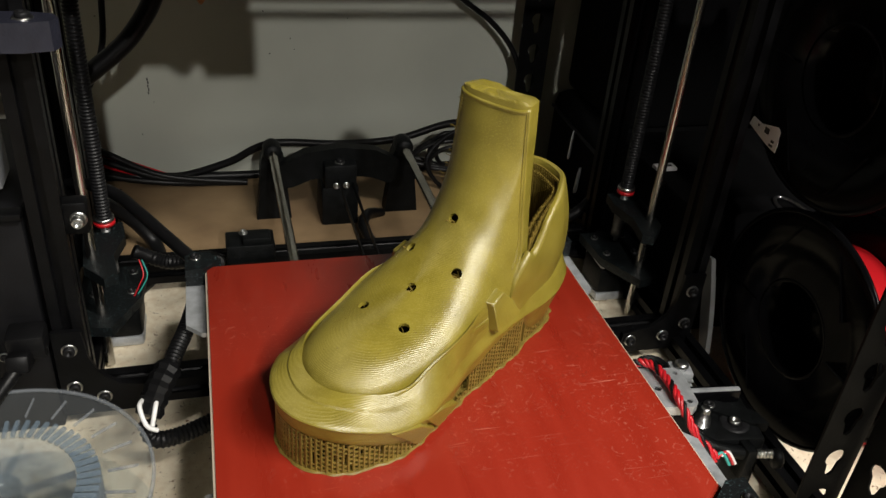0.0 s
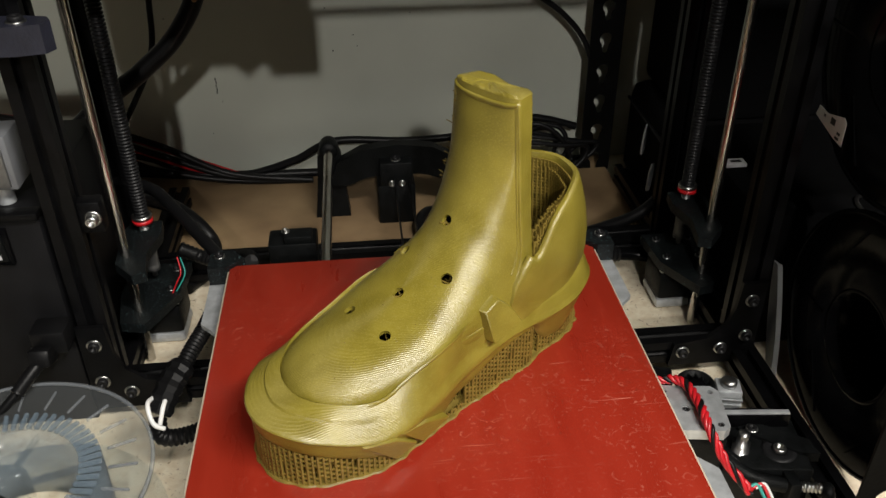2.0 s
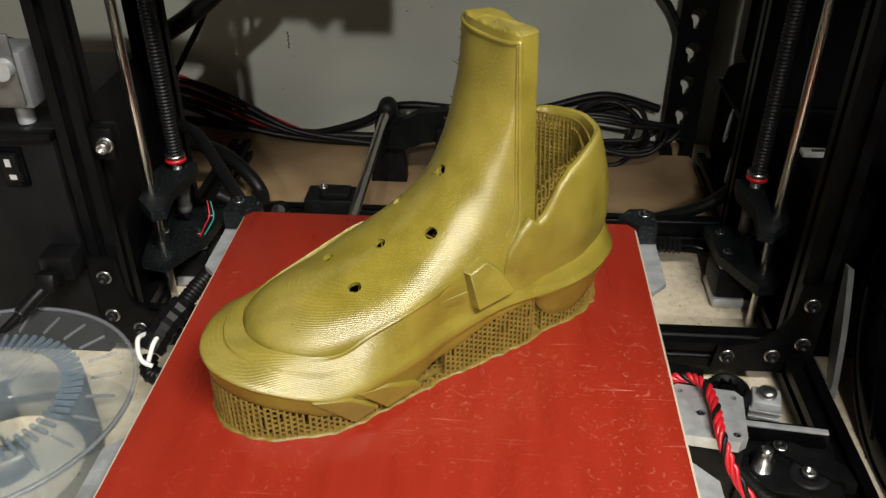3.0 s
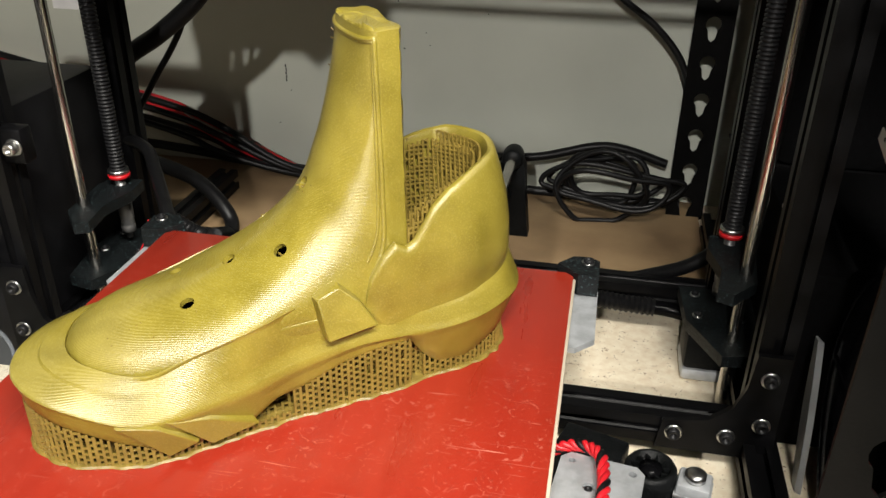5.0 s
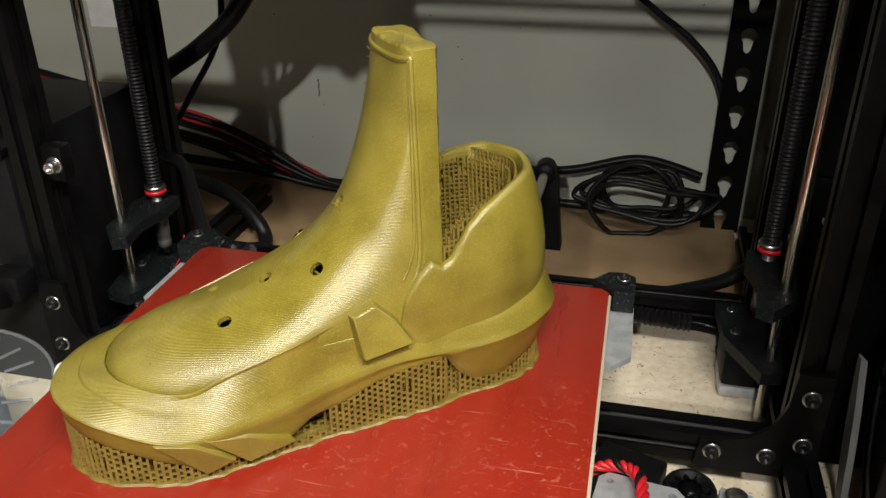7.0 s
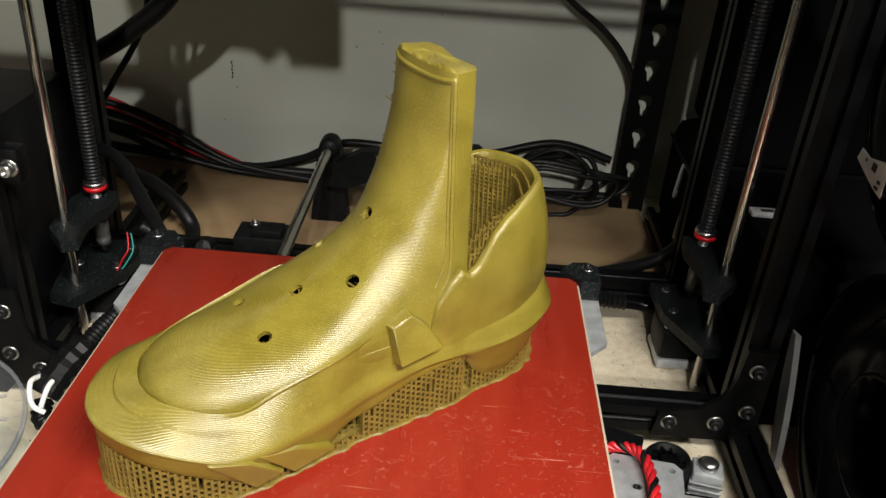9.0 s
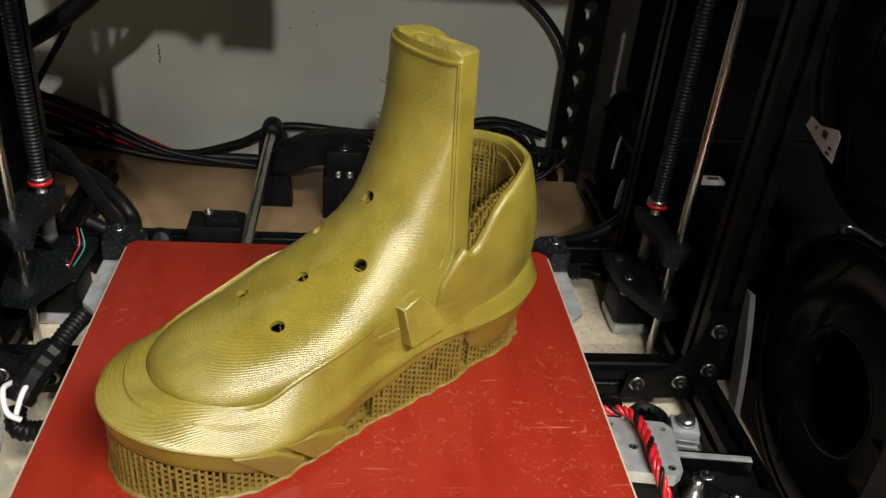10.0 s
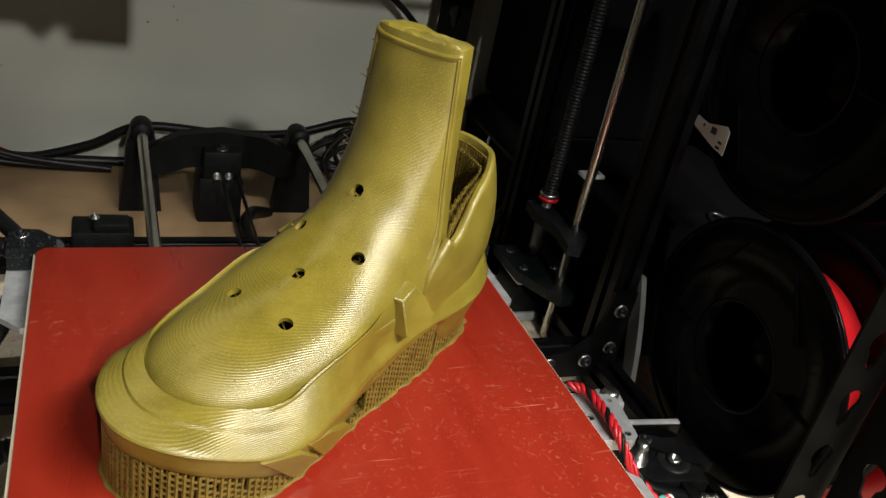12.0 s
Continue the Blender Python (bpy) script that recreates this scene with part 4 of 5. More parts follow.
# ---- clear reel lying on the shelf ----
CR = thing("clear_reel", "empty clear plastic reel lying flat on the shelf", "filament reel", (-0.287, -0.02, SHELF))
for z in (0.001, 0.063):
    part("flange", lathe([(0.052, z), (0.094, z), (0.0985, z - 0.0005), (0.0985, z + 0.0025), (0.094, z + 0.002), (0.052, z + 0.002)], seg=72, closed=True), CLEAR, CR, "clear plastic flange")
part("rim", lathe([(0.0968, 0.0645), (0.0992, 0.0645), (0.0992, 0.0668), (0.0968, 0.0668)], seg=72, closed=True), FROST, CR, "pale bead round the rim")
part("core_ring", lathe([(0.050, 0.0034), (0.0655, 0.0034), (0.0655, 0.0625), (0.050, 0.0625)], seg=72, closed=True), BLUISH, CR, "bluish ribbed core")
for k in range(60):
    a = 2 * math.pi * k / 60
    part("core_rib", box((0.058 * math.cos(a), 0.058 * math.sin(a), 0.0665), (0.0145, 0.0026, 0.0022), 0, pose(0, 0, 0, 0, 0, math.degrees(a))), BLUERIB, CR)
for k in range(24):
    a = 2 * math.pi * (k + 0.4) / 24
    part("slot_ridge", box((0.079 * math.cos(a), 0.079 * math.sin(a), 0.0662), (0.019, 0.0013, 0.0022), 0.0004, pose(0, 0, 0, 0, 0, math.degrees(a))), FROST, CR, "raised pale ridge")
part("hub", lathe([(0.016, 0.004), (0.0195, 0.004), (0.0195, 0.064), (0.016, 0.064)], seg=40, closed=True), CLEAR, CR)
for k in range(6):
    a = 2 * math.pi * k / 6 + 0.3
    part("spoke", box((0.0345 * math.cos(a), 0.0345 * math.sin(a), 0.06), (0.031, 0.0016, 0.006), 0.0005, pose(0, 0, 0, 0, 0, math.degrees(a))), CLEAR, CR)

ST = thing("bent_steel_stand", "bent steel wire stand with black rubber tip on the reel", "stand", (-0.262, -0.052, SHELF + 0.0685))
part("wire", tube([(-0.06, 0.02, 0.03), (-0.03, 0.012, 0.022), (-0.004, 0.002, 0.012), (0.002, -0.003, 0.006)], 0.0022), STEEL, ST)
part("tip", lathe([(0.0001, 0), (0.0055, 0.0005), (0.0065, 0.004), (0.0055, 0.009), (0.0001, 0.0095)], Matrix.Translation((0.002, -0.004, 0)), 18), RUBBER, ST, "black rubber tip")
CO = thing("clear_tube_coil", "loose coil of clear plastic tubing standing on the reel", "tube coil", (-0.325, -0.015, SHELF + 0.0665))
for k in range(7):
    r = 0.034 - 0.0012 * (k % 3)
    loop = [Vector((-0.012 + 0.0045 * k, r * math.cos(a), 0.0365 + r * math.sin(a) + 0.001 * math.sin(3 * a + k))) for a in np.linspace(0, 2 * math.pi, 40)]
    part("turn", shade(add_tube(bmesh.new(), loop, 0.0019, 8), 60), CLEAR, CO)

# ---- sleeve with cable ties under the bed ----
SL = thing("cable_sleeve", "black ribbed cable sleeve wrapped in tape with white tie", "cable")
part("sleeve", shade(add_tube(bmesh.new(), resample(spline([(-0.16, 0.125, -0.02), (-0.166, 0.105, -0.026), (-0.174, 0.082, -0.03), (-0.181, 0.062, -0.036)], 20), 0.0016), 0.0056, 12, 0.0011), 60), RUBBER, SL)
part("sleeve", shade(add_tube(bmesh.new(), resample(spline([(-0.196, 0.038, -0.056), (-0.192, 0.027, -0.063), (-0.174, 0.027, -0.063), (-0.14, 0.04, -0.06), (-0.1, 0.06, -0.06)], 20), 0.0016), 0.0056, 12, 0.0011), 60), RUBBER, SL)
bm = bmesh.new()
add_tube(bm, resample(spline([(-0.179, 0.07, -0.034), (-0.187, 0.054, -0.04), (-0.195, 0.038, -0.052)], 12), 0.004), 0.0092, 9, 0.0014)
part("tape_wrap", shade(bm, 20), RUBBER, SL, "black tape wrapped round the joint")
part("tie", tube([(-0.197, 0.046, -0.042), (-0.199, 0.034, -0.038), (-0.195, 0.024, -0.047), (-0.188, 0.024, -0.053)], 0.0017), WHITEP, SL, "white cable tie loop")
part("tie", tube([(-0.188, 0.044, -0.041), (-0.189, 0.034, -0.042), (-0.192, 0.026, -0.053)], 0.0017), WHITEP, SL, "white cable tie loop")
for pts, mt in (([(-0.213, 0.2, -0.06), (-0.207, 0.202, -0.048), (-0.203, 0.206, -0.04), (-0.206, 0.215, -0.03)], REDW), ([(-0.212, 0.203, -0.062), (-0.205, 0.204, -0.052), (-0.2, 0.208, -0.042), (-0.204, 0.217, -0.032)], TEAL)):
    w = part("motor_wire", tube(pts, 0.0006), mt)
    tagged(w, "thin coloured wire curling out of the motor bracket", "wire")

RT = thing("ribbed_tube", "black ribbed tube along the rear beam", "cable")
part("sleeve", shade(add_tube(bmesh.new(), resample(spline([(0.16, 0.264, -0.086), (0.19, 0.262, -0.087), (0.215, 0.262, -0.088)], 12), 0.0022), 0.0065, 12, 0.0014), 60), RUBBER, RT)
part("tube", tube([(0.212, 0.262, -0.088), (0.228, 0.262, -0.089), (0.245, 0.258, -0.09)], 0.0062), GLOSSB, RT)
LB = thing("ribbed_tube", "black ribbed tube along the rear beam", "cable")
part("sleeve", shade(add_tube(bmesh.new(), resample(spline([(-0.215, 0.262, -0.05), (-0.185, 0.262, -0.065), (-0.15, 0.24, -0.05), (-0.14, 0.2, -0.03)], 12), 0.0022), 0.006, 12, 0.0012), 60), RUBBER, LB)


def cable(label, pts, r, material=None, n=10):
    return tagged(part("cable", tube(pts, r, n), material or RUBBER), label, "cable")


cable("thick black cable arching down to the frame", [(-0.16, 0.35, 0.27), (-0.172, 0.345, 0.18), (-0.197, 0.34, 0.132), (-0.235, 0.335, 0.098), (-0.27, 0.33, 0.075), (-0.3, 0.32, 0.05)], 0.0085)
cable("thin black lead hanging behind the frame", [(-0.215, 0.37, 0.3), (-0.224, 0.37, 0.16), (-0.232, 0.365, 0.1), (-0.262, 0.35, 0.045), (-0.29, 0.34, 0.0)], 0.003)
cable("black lead running along the foot of the wall", [(-0.7, 0.52, 0.0), (-0.34, 0.52, -0.066), (-0.267, 0.52, -0.09), (-0.19, 0.52, -0.106), (-0.123, 0.515, -0.088), (-0.07, 0.51, -0.062), (0.016, 0.51, -0.066), (0.09, 0.51, -0.062), (0.165, 0.515, -0.045), (0.23, 0.515, -0.06)], 0.0048)
cable("black lead lying on the shelf by the wall", [(-0.7, 0.5, -0.06), (-0.35, 0.505, -0.085), (-0.25, 0.515, -0.1), (-0.12, 0.52, -0.108), (0.05, 0.525, -0.109), (0.25, 0.52, -0.109)], 0.0055)
cable("red lead in the bundle by the wall", [(-0.7, 0.505, 0.02), (-0.373, 0.505, -0.035), (-0.31, 0.505, -0.055), (-0.25, 0.508, -0.084), (-0.2, 0.51, -0.1)], 0.0045, REDW)
cable("red lead in the bundle by the wall", [(-0.7, 0.512, 0.03), (-0.373, 0.513, -0.025), (-0.31, 0.513, -0.048), (-0.25, 0.515, -0.076), (-0.19, 0.515, -0.103)], 0.003, REDW)
for k, dz in enumerate((0.02, 0.008, -0.012)):
    cable("black lead in the bundle by the wall", [(-0.7, 0.495 - 0.004 * k, 0.03 + dz), (-0.36, 0.498, -0.045 + dz), (-0.28, 0.5 - 0.003 * k, -0.07 + dz), (-0.2, 0.502, -0.1 + dz * 0.3), (-0.1, 0.5, -0.108)], 0.004)
cable("black lead hanging down the wall", [(0.12, 0.515, 0.2), (0.135, 0.515, 0.14), (0.162, 0.515, 0.113), (0.2, 0.512, 0.086), (0.228, 0.51, 0.055), (0.243, 0.505, 0.02)], 0.0034)
cable("thick black lead looping over the shelf", [(-0.28, 0.27, 0.02), (-0.27, 0.32, -0.02), (-0.235, 0.36, -0.06), (-0.205, 0.36, -0.1), (-0.2, 0.32, -0.108), (-0.22, 0.28, -0.108)], 0.0075)
cable("black lead running down to the bed corner", [(-0.3, 0.3, 0.0), (-0.262, 0.285, 0.012), (-0.228, 0.265, 0.012), (-0.205, 0.235, 0.008), (-0.18, 0.2, 0.0), (-0.16, 0.172, -0.006)], 0.0055)
cable("black lead across the shelf behind the bed", [(0.03, 0.33, -0.111), (0.02, 0.36, -0.1), (0.03, 0.39, -0.1), (0.05, 0.41, -0.111)], 0.006)
cable("black lead running to the motor", [(0.17, 0.33, -0.108), (0.21, 0.31, -0.085), (0.25, 0.3, -0.06), (0.29, 0.31, -0.02), (0.33, 0.36, 0.0)], 0.006)
cable("thin black lead slanting behind the rack post", [(0.34, 0.525, -0.01), (0.36, 0.53, 0.05), (0.41, 0.53, 0.12), (0.46, 0.53, 0.2)], 0.0025)
CK = thing("cable_coil", "loose coil of black cable heaped against the wall", "cable coil")
rc = random.Random(7)
for k in range(6):
    cx, cz, rx, rz, ty = 0.172 + rc.uniform(-0.012, 0.012), -0.07 + rc.uniform(-0.006, 0.008), 0.055 + rc.uniform(-0.02, 0.02), 0.034 + rc.uniform(-0.016, 0.01), rc.uniform(-0.2, 0.3)
    ph = rc.uniform(0, 6)
    loop = [Vector((cx + rx * math.cos(a), 0.488 - 0.006 * k + 0.3 * ty * rz * math.sin(a) + 0.004 * math.sin(2 * a + ph), max(cz + rz * math.sin(a) + 0.004 * math.sin(3 * a + ph), SHELF + 0.004))) for a in np.linspace(0, 2 * math.pi * 1.02, 48)]
    part("turn", shade(add_tube(bmesh.new(), loop, 0.0029, 8), 60), RUBBER, CK)

# ---- loose extruder drive beside the bed ----
EX = thing("extruder_drive", "extruder drive with grey motor, idler bearing and spring", "extruder", (0.0, 0.0, 0.0))
part("motor", box((0.172, -0.03, -0.072), (0.042, 0.042, 0.086), 0.004, pose(0, 0, 0, 0, 0, -8)), PRINTB, EX, "black motor body")
mpl = Matrix.Translation((0.172, -0.03, -0.028)) @ pose(0, 0, 0, 0, 0, -8)
part("face_plate", plate([(-0.0215, -0.017), (-0.017, -0.0215), (0.017, -0.0215), (0.0215, -0.017), (0.0215, 0.017), (0.017, 0.0215), (-0.017, 0.0215), (-0.0215, 0.017)], 0.008, mpl, holes=((0.0155, 0.0155, 0.002), (0.0155, -0.0155, 0.0023), (-0.0155, 0.0155, 0.0018), (-0.004, -0.001, 0.003))), ALU, EX, "grey aluminium face plate")
for dx, dy in ((0.0155, -0.0155), (-0.004, -0.001)):
    p = mpl @ Vector((dx, dy, 0.0055))
    bolt(EX, p, (0, 0, 1), 0.0021, 0.002, True)
part("base_block", box((0.222, -0.036, -0.083), (0.062, 0.05, 0.062), 0.003, pose(0, 0, 0, 0, 0, -8)), PRINTB, EX, "black printed base")
part("bolt_shaft", lathe([(0.0001, -0.055), (0.0085, -0.055), (0.0085, -0.0535), (0.0066, -0.053), (0.0066, -0.047), (0.0045, -0.0462), (0.0045, -0.039), (0.0034, -0.037), (0.0001, -0.0368)], Matrix.Translation((0.207, -0.041, 0.001)), 6), ZINC, EX, "bright hex bolt with washers")
part("washer", lathe([(0.004, 0), (0.0105, 0), (0.0105, 0.0014), (0.004, 0.0014)], Matrix.Translation((0.207, -0.041, -0.0535)), 24, True), ZINC, EX)
part("bearing", lathe([(0.003, 0), (0.0115, 0), (0.0115, 0.007), (0.009, 0.0074), (0.003, 0.0068)], Matrix.Translation((0.233, -0.045, -0.0585)), 28, True), SCREWB, EX, "dark idler bearing")
bolt(EX, (0.233, -0.045, -0.0525), (0, 0, 1), 0.0045, 0.004, True, ZINC)
part("lever", plate([(-0.03, 0.022), (-0.016, 0.026), (0.014, 0.006), (0.016, -0.008), (0.004, -0.006), (-0.022, 0.014)], 0.008, Matrix.Translation((0.242, -0.045, -0.0575))), PRINTB, EX, "black printed idler lever")
bolt(EX, (0.22, -0.028, -0.047), (0, 0, 1), 0.0032, 0.002, True)
part("side_bar", box((0.219, -0.017, -0.05), (0.062, 0.008, 0.018), 0.001, pose(0, 0, 0, 0, 0, -6)), GLOSSB, EX)
part("bar_trim", box((0.219, -0.0185, -0.0402), (0.06, 0.004, 0.0015), 0.0003, pose(0, 0, 0, 0, 0, -6)), ALU, EX, "thin bright bar")
prof, z = [(0.0001, 0.0)], 0.0
for k in range(7):
    prof += [(0.0036, z), (0.0036, z + 0.0012), (0.0026, z + 0.0016), (0.0026, z + 0.002)]
    z += 0.0024
part("spring", lathe(prof + [(0.0001, z)], Matrix.Translation((0.236, -0.068, -0.062)) @ pose(0, 0, 0, 0, 82, -20), 14), ZINC, EX, "bright compression spring")
part("spring_knob", lathe([(0.0001, 0), (0.0075, 0), (0.0075, 0.006), (0.005, 0.008), (0.0001, 0.008)], Matrix.Translation((0.252, -0.073, -0.065)) @ pose(0, 0, 0, 0, 82, -20), 8), PRINTB, EX)
part("spring_post", box((0.232, -0.067, -0.068), (0.008, 0.016, 0.03), 0.001), PRINTB, EX)
part("hose", tube([(0.19, -0.045, -0.05), (0.205, -0.062, -0.055), (0.228, -0.068, -0.06)], 0.0052), PRINTB, EX)
FN = thing("blower_fan", "small round black blower fan beside the extruder", "fan", (0.204, 0.032, SHELF))
part("housing", lathe([(0.0001, 0.0), (0.015, 0.0), (0.015, 0.058), (0.0135, 0.0605), (0.0115, 0.0605), (0.0115, 0.055), (0.0001, 0.055)], seg=32), PRINTB, FN)
part("rotor", lathe([(0.0001, 0.055), (0.0065, 0.055), (0.0065, 0.059), (0.0001, 0.0598)], seg=24), GLOSSB, FN, "glossy rotor hub")
for k in range(11):
    a = 2 * math.pi * k / 11
    part("blade", box((0.0088 * math.cos(a), 0.0088 * math.sin(a), 0.0572), (0.0038, 0.001, 0.004), 0, pose(0, 0, 0, 0, 0, math.degrees(a) + 25)), PRINTB, FN)
part("outlet", box((-0.035, 0.012, 0.03), (0.04, 0.03, 0.056), 0.002, pose(0, 0, 0, 0, 0, -18)), PRINTB, FN)
CN = thing("metal_connector", "ribbed silver metal connector standing by the fan", "connector", (0.2285, 0.028, SHELF))
part("body", box((0, 0, 0.029), (0.019, 0.017, 0.058), 0.002, pose(0, 0, 0, 0, 0, -12)), ALU, CN)
for k in range(5):
    part("rib", box((0, 0, 0.03 + 0.005 * k), (0.0203, 0.0183, 0.0018), 0.0003, pose(0, 0, 0, 0, 0, -12)), ALU, CN)
part("cap", lathe([(0.0001, 0.058), (0.006, 0.058), (0.006, 0.062), (0.004, 0.0635), (0.0001, 0.0635)], seg=18), ZINC, CN)
# made-up black block that hides the lit wall at the back right
CS = thing("black_backdrop", "tall black backdrop block added to darken the back right", "case", (0.4, 0.43, SHELF + 0.1235))
part("body", box((0.0175, 0, 0.23), (0.225, 0.15, 0.46), 0.01), BAG, CS)
part("top_board", box((0.0175, 0, 0.465), (0.229, 0.154, 0.012), 0.003), BAG, CS)
# second made-up block, keeps the view past the reels black
CS = thing("black_backdrop", "tall black backdrop block added to darken behind the reels", "case", (0.56, 0.1, SHELF))
part("body", box((0, 0, 0.3), (0.16, 0.7, 0.6), 0.01), BAG, CS)
part("top_board", box((0, 0, 0.605), (0.164, 0.704, 0.012), 0.003), BAG, CS)
TW = thing("twisted_wires", "twisted red and black wire pair over the extruder", "wire")
route = spline([(0.146, -0.004, -0.024), (0.16, -0.004, -0.017), (0.172, -0.012, -0.014), (0.175, -0.032, -0.014), (0.1745, -0.052, -0.016), (0.182, -0.066, -0.032), (0.197, -0.08, -0.049)], 14)
for j, (mt, lb) in enumerate(((REDW, "red wire"), (RUBBER, "black wire"), (REDW, "red wire"), (REDW, "red wire"))):
    pts = []
    for i, p in enumerate(route):
        a = i * 0.42 + j * math.pi / 2
        pts.append(p + 0.0019 * Vector((math.cos(a), 0.3 * math.sin(a), math.sin(a))))
    part("strand", shade(add_tube(bmesh.new(), pts, 0.0016, 8), 60), mt, TW, lb)
for mt, dx in ((TEAL, 0.0), (REDW, 0.003), (WHITEP, 0.005)):
    part("lead_end", tube([(0.196 + dx, -0.078, -0.048), (0.202 + dx, -0.077, -0.046), (0.206 + dx, -0.083, -0.053)], 0.0011), mt, TW)

# ---- reels standing on the right ----
def reel(label, x0, x1, y, z, face, fill=None, hub=0.042, r=0.1, gap=0.016):
    t = thing("filament_reel", label, "filament reel", group="reels beside the printer")
    m = Matrix.Translation((x0, y, z)) @ pose(0, 0, 0, 0, 90)
    w = x1 - x0
    for h in (0.0, w - 0.004):
        fl = part("flange", lathe([(hub, h), (r - 0.003, h), (r, h + 0.001), (r, h + 0.003), (r - 0.003, h + 0.004), (hub, h + 0.004)], m, 64, True), face, t)
        part("rim_bead", lathe([(r - 0.004, h - 0.0008), (r - 0.001, h - 0.0008), (r - 0.001, h + 0.0), (r - 0.004, h + 0.0)], m, 64, True), face, fl)
    part("hub", lathe([(hub - 0.003, 0.0), (hub, 0.0), (hub, w), (hub - 0.003, w)], m, 48, True), face, t)
    part("winding", lathe([(hub + 0.001, 0.005), (r - gap, 0.005), (r - gap, w - 0.005), (hub + 0.001, w - 0.005)], m, 48, True), fill or GLOSSB, t, "wound filament")
    part("hub_web", lathe([(0.0001, w * 0.4), (hub - 0.003, w * 0.4), (hub - 0.003, w * 0.45), (0.0001, w * 0.45)], m, 40), face, t)
    for k in range(6):
        a = 2 * math.pi * k / 6 + 0.5
        part("face_rib", box(m @ Vector((0.071 * math.cos(a), 0.071 * math.sin(a), -0.0006)), (0.0012, 0.002, 0.05), 0, Matrix.Rotation(-a + math.pi / 2 + math.pi / 2, 4, "X")), face, t)
    return t


reel("glossy black reel of red filament standing on the shelf", 0.31, 0.37, 0.013, SHELF + 0.1, GLOSSB, REDP, gap=0.033)
reel("glossy black reel with a white sticker, on another reel", 0.31, 0.37, 0.05, SHELF + 0.3, GLOSSB)
reel("red plastic reel standing behind the black reels", 0.385, 0.445, -0.02, SHELF + 0.082, REDP, REDP, r=0.082)
SK = thing("paper_sticker", "torn white paper sticker with printed marks on a reel", "sticker")
msk = Matrix(((0, 0, -1, 0.3092), (1, 0, 0, 0), (0, 1, 0, 0), (0, 0, 0, 1)))
part("sheet", plate([(0.134, 0.115), (0.131, 0.123), (0.118, 0.1215), (0.097, 0.127), (0.093, 0.124), (0.0925, 0.106), (0.105, 0.1075), (0.119, 0.111)], 0.0003, msk), PAPER, SK)
for y, z, w, h in ((0.109, 0.119, 0.006, 0.005), (0.1, 0.1095, 0.005, 0.002), (0.099, 0.1135, 0.004, 0.002), (0.121, 0.119, 0.002, 0.002)):
    part("print_bar", box((0.3084, y, z), (0.0003, w, h), 0), INK, SK, "dark printed bar")
WS = thing("white_sheet", "curved white plastic sheet leaning on the frame", "plastic sheet")
bm = bmesh.new()
rows = []
for k in range(13):
    u = k / 12
    z = SHELF + 0.001 + 0.097 * u
    w = 0.003 + 0.013 * math.sin(math.pi * min(1, (1 - u) * 0.75 + 0.08))
    yc = 0.098 + 0.03 * u
    x = 0.3035 - 0.0 * u
    rows.append([bm.verts.new((x, yc - w / 2, z)), bm.verts.new((x + 0.0035, yc - w / 2 - 0.002, z)), bm.verts.new((x + 0.001, yc + w / 2, z)), bm.verts.new((x - 0.0002, yc + w / 2, z))])
for a, b in zip(rows, rows[1:]):
    for k in range(4):
        bm.faces.new((a[k], a[(k + 1) % 4], b[(k + 1) % 4], b[k]))
bm.faces.new(rows[0][::-1])
bm.faces.new(rows[-1])
bmesh.ops.recalc_face_normals(bm, faces=bm.faces[:])
part("sheet", shade(bm, 40), mat("grey_white_plastic", (0.34, 0.35, 0.36), 0.5, 0.0, 0.25, 30), WS)
RG = thing("oval_metal_ring", "thin oval metal ring lying on the lower reels", "ring")
part("ring", shade(add_tube(bmesh.new(), [Vector((0.385 + 0.012 * math.cos(a), 0.13 + 0.03 * math.sin(a), 0.024)) for a in np.linspace(0, 2 * math.pi, 40)], 0.0017, 8), 60), ZINC, RG)
part("crate_top", box((0.39, 0.2325, (0.022 + SHELF) / 2), (0.2, 0.185, 0.022 - SHELF), 0.004), BAG, RG, "black box under the ring")

LT = thing("label_strip", "small white label strip lying on a black box", "label", (0.302, 0.233, 0.0222))
part("strip", box((0, 0, 0.0018), (0.022, 0.012, 0.0036), 0.0006), PAPER, LT)
part("print_bar", box((0.002, 0, 0.0038), (0.01, 0.004, 0.0004), 0), INK, LT, "dark printed bar")

PN = part("wall_paper_sheet", box((-0.462, WALL - 0.0006, 0.13), (0.056, 0.0008, 0.136), 0), PAPER)
tagged(PN, "plain white paper sheet pinned to the wall", "paper", kind="structure")

# flecks and short pen marks on the wall, and orange spots near the shelf
rw = random.Random(11)
for k in range(9):
    x, z = rw.uniform(-0.3, 0.22), rw.uniform(-0.06, 0.12)
    w = part("wall_fleck", box((x, WALL - 0.0004, z), (rw.uniform(0.0009, 0.002), 0.0006, rw.uniform(0.0008, 0.0016)), 0), INK)
    tagged(w, "tiny dark fleck on the painted wall", "fleck", kind="structure")
for k in range(5):
    w = part("wall_mark", box((-0.206 + 0.0006 * (k % 2), WALL - 0.0004, 0.012 - 0.0042 * k), (0.0014, 0.0006, 0.0032), 0), INK)
    tagged(w, "row of short dark pen marks on the wall", "mark", kind="structure")

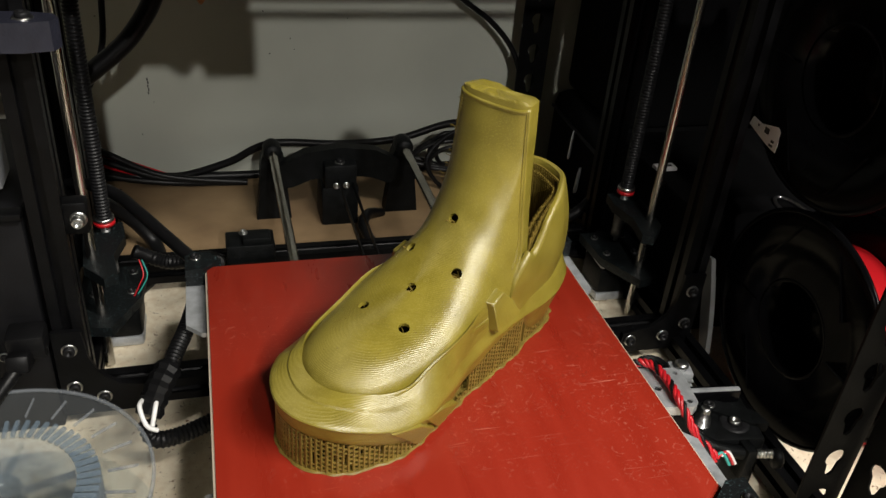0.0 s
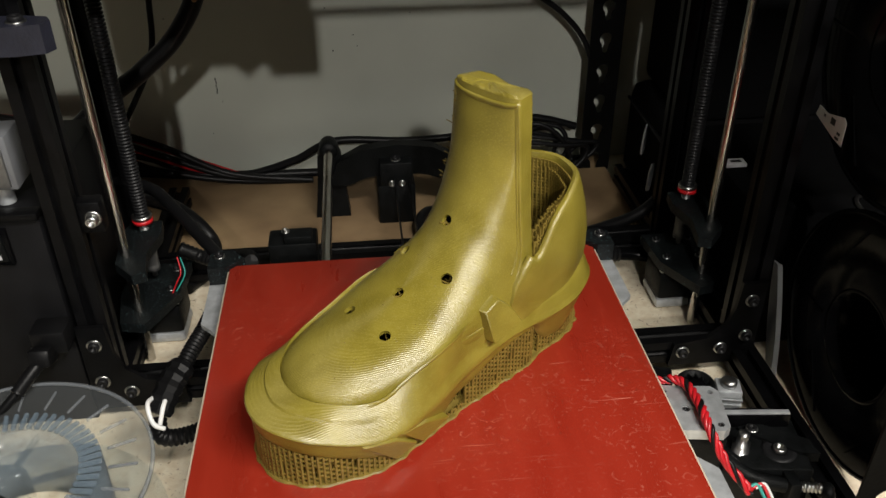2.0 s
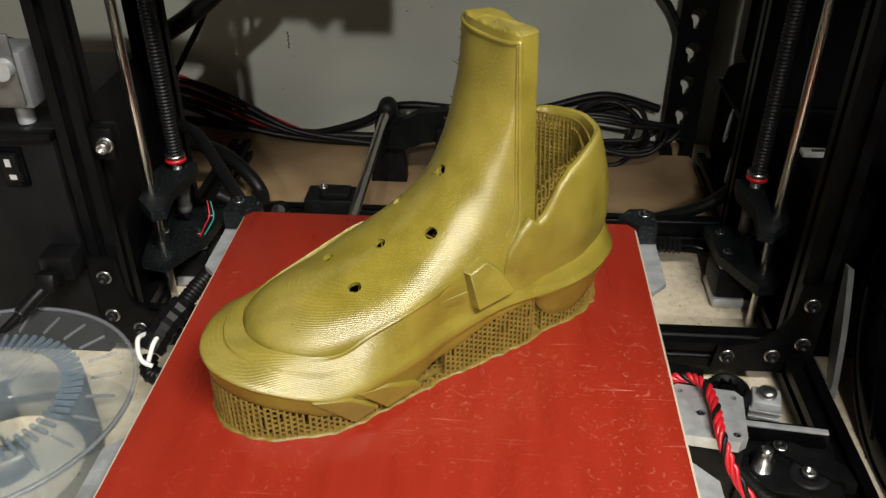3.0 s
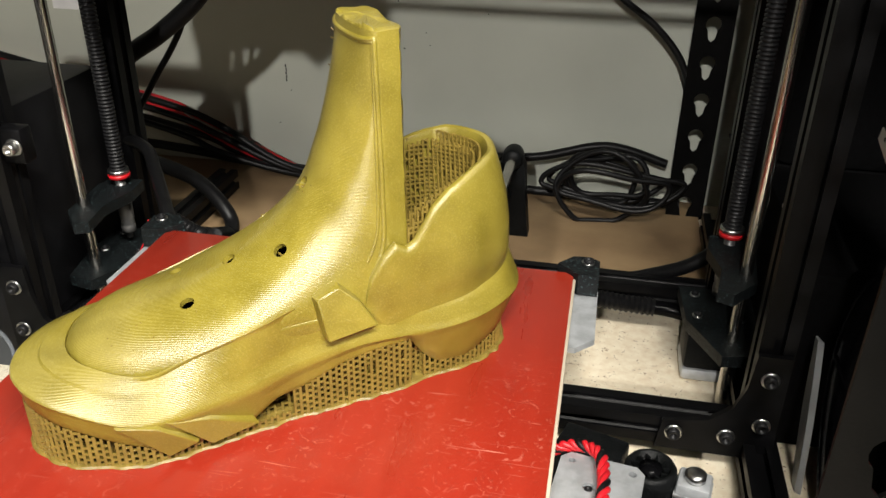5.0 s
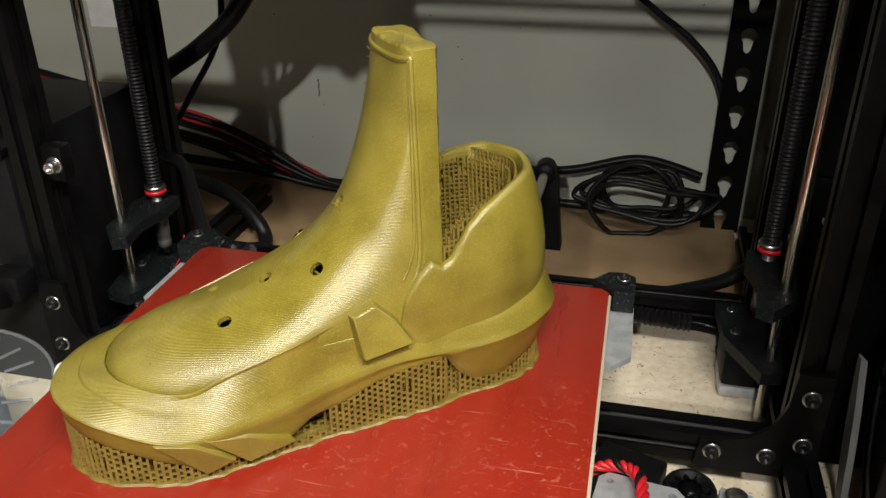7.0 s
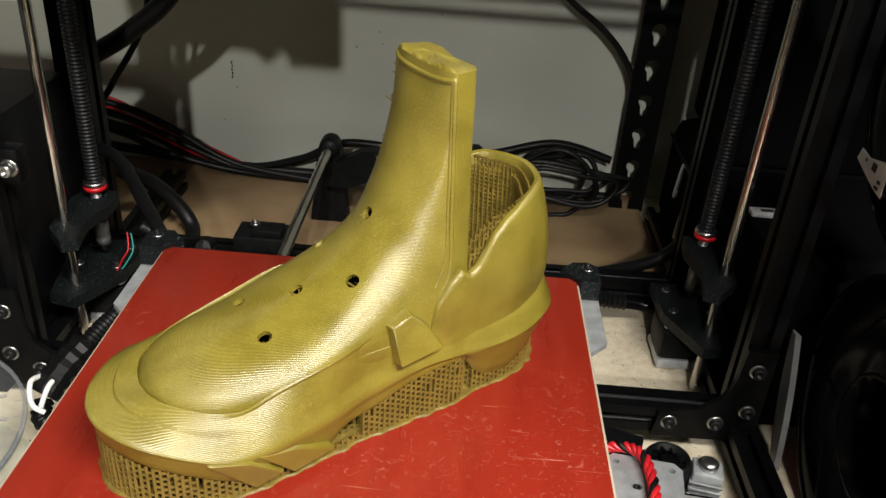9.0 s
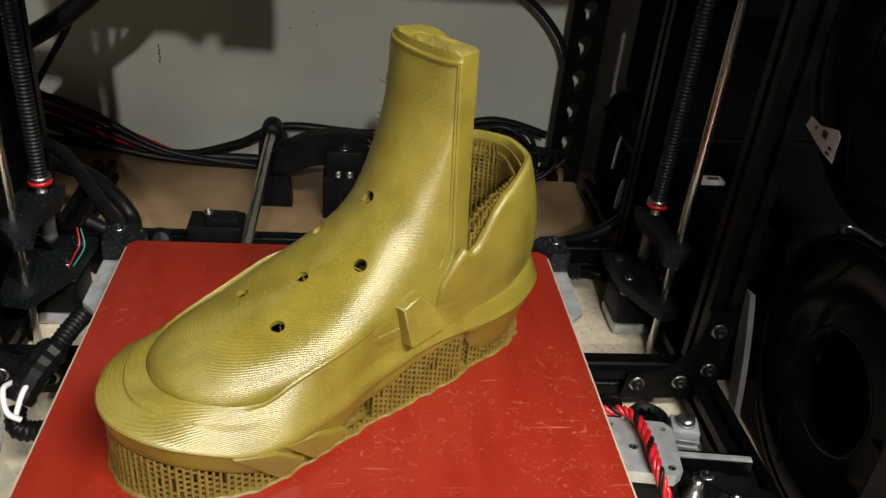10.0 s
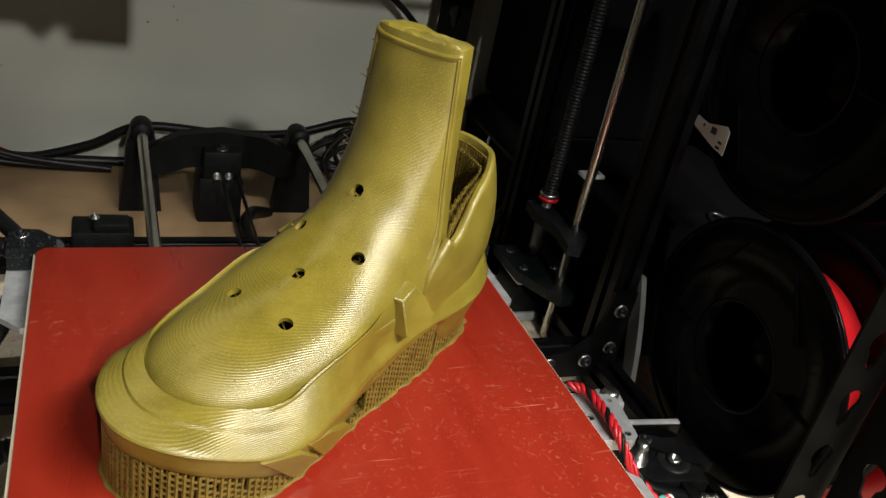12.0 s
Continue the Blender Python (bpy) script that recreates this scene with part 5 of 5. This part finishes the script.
# ---- soft black bag at the back right ----
BG = thing("soft_bag", "black nylon equipment bag with zips on the shelf", "bag", (0.387, 0.42, SHELF))
bm = bmesh.new()
add_box(bm, (0, 0, 0.062), (0.2, 0.17, 0.124), None, 0.02)
part("body", shade(bm, 60), BAG, BG)
for a, b in (((-0.1022, -0.008, 0.1), (-0.106, -0.012, 0.065)), ((-0.102, -0.04, 0.066), (-0.1055, -0.043, 0.034))):
    a, b = Vector(a), Vector(b)
    m = Matrix.Translation(a) @ (a - b).to_track_quat("Y", "X").to_matrix().to_4x4()
    ln = (a - b).length
    part("zip_pull", plate([(-0.0025, 0), (0.0025, 0), (0.0045, -0.008), (0.0045, -ln + 0.004), (0.003, -ln), (-0.003, -ln), (-0.0045, -ln + 0.004), (-0.0045, -0.008)], 0.0016, m, holes=((0, -ln + 0.006, 0.0018),)), ALU, BG, "grey metal zip pull")
part("zip_line", tube([(-0.101, -0.07, 0.098), (-0.1015, 0.0, 0.1), (-0.101, 0.07, 0.102)], 0.0018), SCREWB, BG)


# ---- steel rack posts with keyhole slots ----
def keyhole(cx, cz, s):
    pts = [(cx + s * 0.0075 * math.cos(a), cz + s * (0.006 + 0.0075 * math.sin(a))) for a in np.linspace(-0.9, math.pi + 0.9, 12)]
    return pts + [(cx - s * 0.0032, cz - s * 0.0085), (cx, cz - s * 0.0115), (cx + s * 0.0032, cz - s * 0.0085)]


def rack_post(label, at, w, facing_b, z0, phase, pitch=0.0381, size=1.0):
    t = thing("rack_post", label, "rack post", at, group="posts of the steel rack")
    for name, m in (("flange", Matrix(((1, 0, 0, 0), (0, 0, 1, 0), (0, 1, 0, 0), (0, 0, 0, 1)))), ("flange", Matrix(((0, 0, 1, w), (facing_b, 0, 0, 0.002 * facing_b), (0, 1, 0, 0), (0, 0, 0, 1))))):
        bm = bmesh.new()
        z1, edges = 0.75, []
        loops = [[(0, z0), (w, z0), (w, z1), (0, z1)]]
        z = phase
        while z < 0.4:
            if z > z0 + 0.02:
                loops.append(keyhole(w * 0.5, z, size))
            z += pitch
        for lp in loops:
            vs = [bm.verts.new((x, y, 0)) for x, y in lp]
            edges += [bm.edges.new((vs[i], vs[(i + 1) % len(vs)])) for i in range(len(vs))]
        bmesh.ops.triangle_fill(bm, use_beauty=True, edges=edges)
        ex = bmesh.ops.extrude_face_region(bm, geom=bm.faces[:])
        bmesh.ops.translate(bm, vec=(0, 0, 0.0018), verts=[v for v in ex["geom"] if isinstance(v, bmesh.types.BMVert)])
        bmesh.ops.recalc_face_normals(bm, faces=bm.faces[:])
        bmesh.ops.transform(bm, matrix=m, verts=bm.verts[:])
        bmesh.ops.recalc_face_normals(bm, faces=bm.faces[:])
        part(name, shade(bm, 30), STEELB, t)
    return t


STEELB = mat("black_painted_steel", (0.003, 0.003, 0.003), 0.5, 0.0, 0.4, 50, 0.2, 500, spec=0.07)
rack_post("black steel rack post with keyhole slots by the wall", (0.235, 0.5, 0), 0.037, 1, -0.9, -0.103)
rack_post("black steel rack post with keyhole slots in front", (0.24, -0.117, 0), 0.037, -1, -0.9, -0.103)
# added out of view: blocks the ceiling lamp from the rear board and wall
slab("rack_shelf", (0.0, 0.16, 0.64), (1.5, 0.76, 0.018), ROOMM, "unseen dark shelf added above the printer to shade the rear")
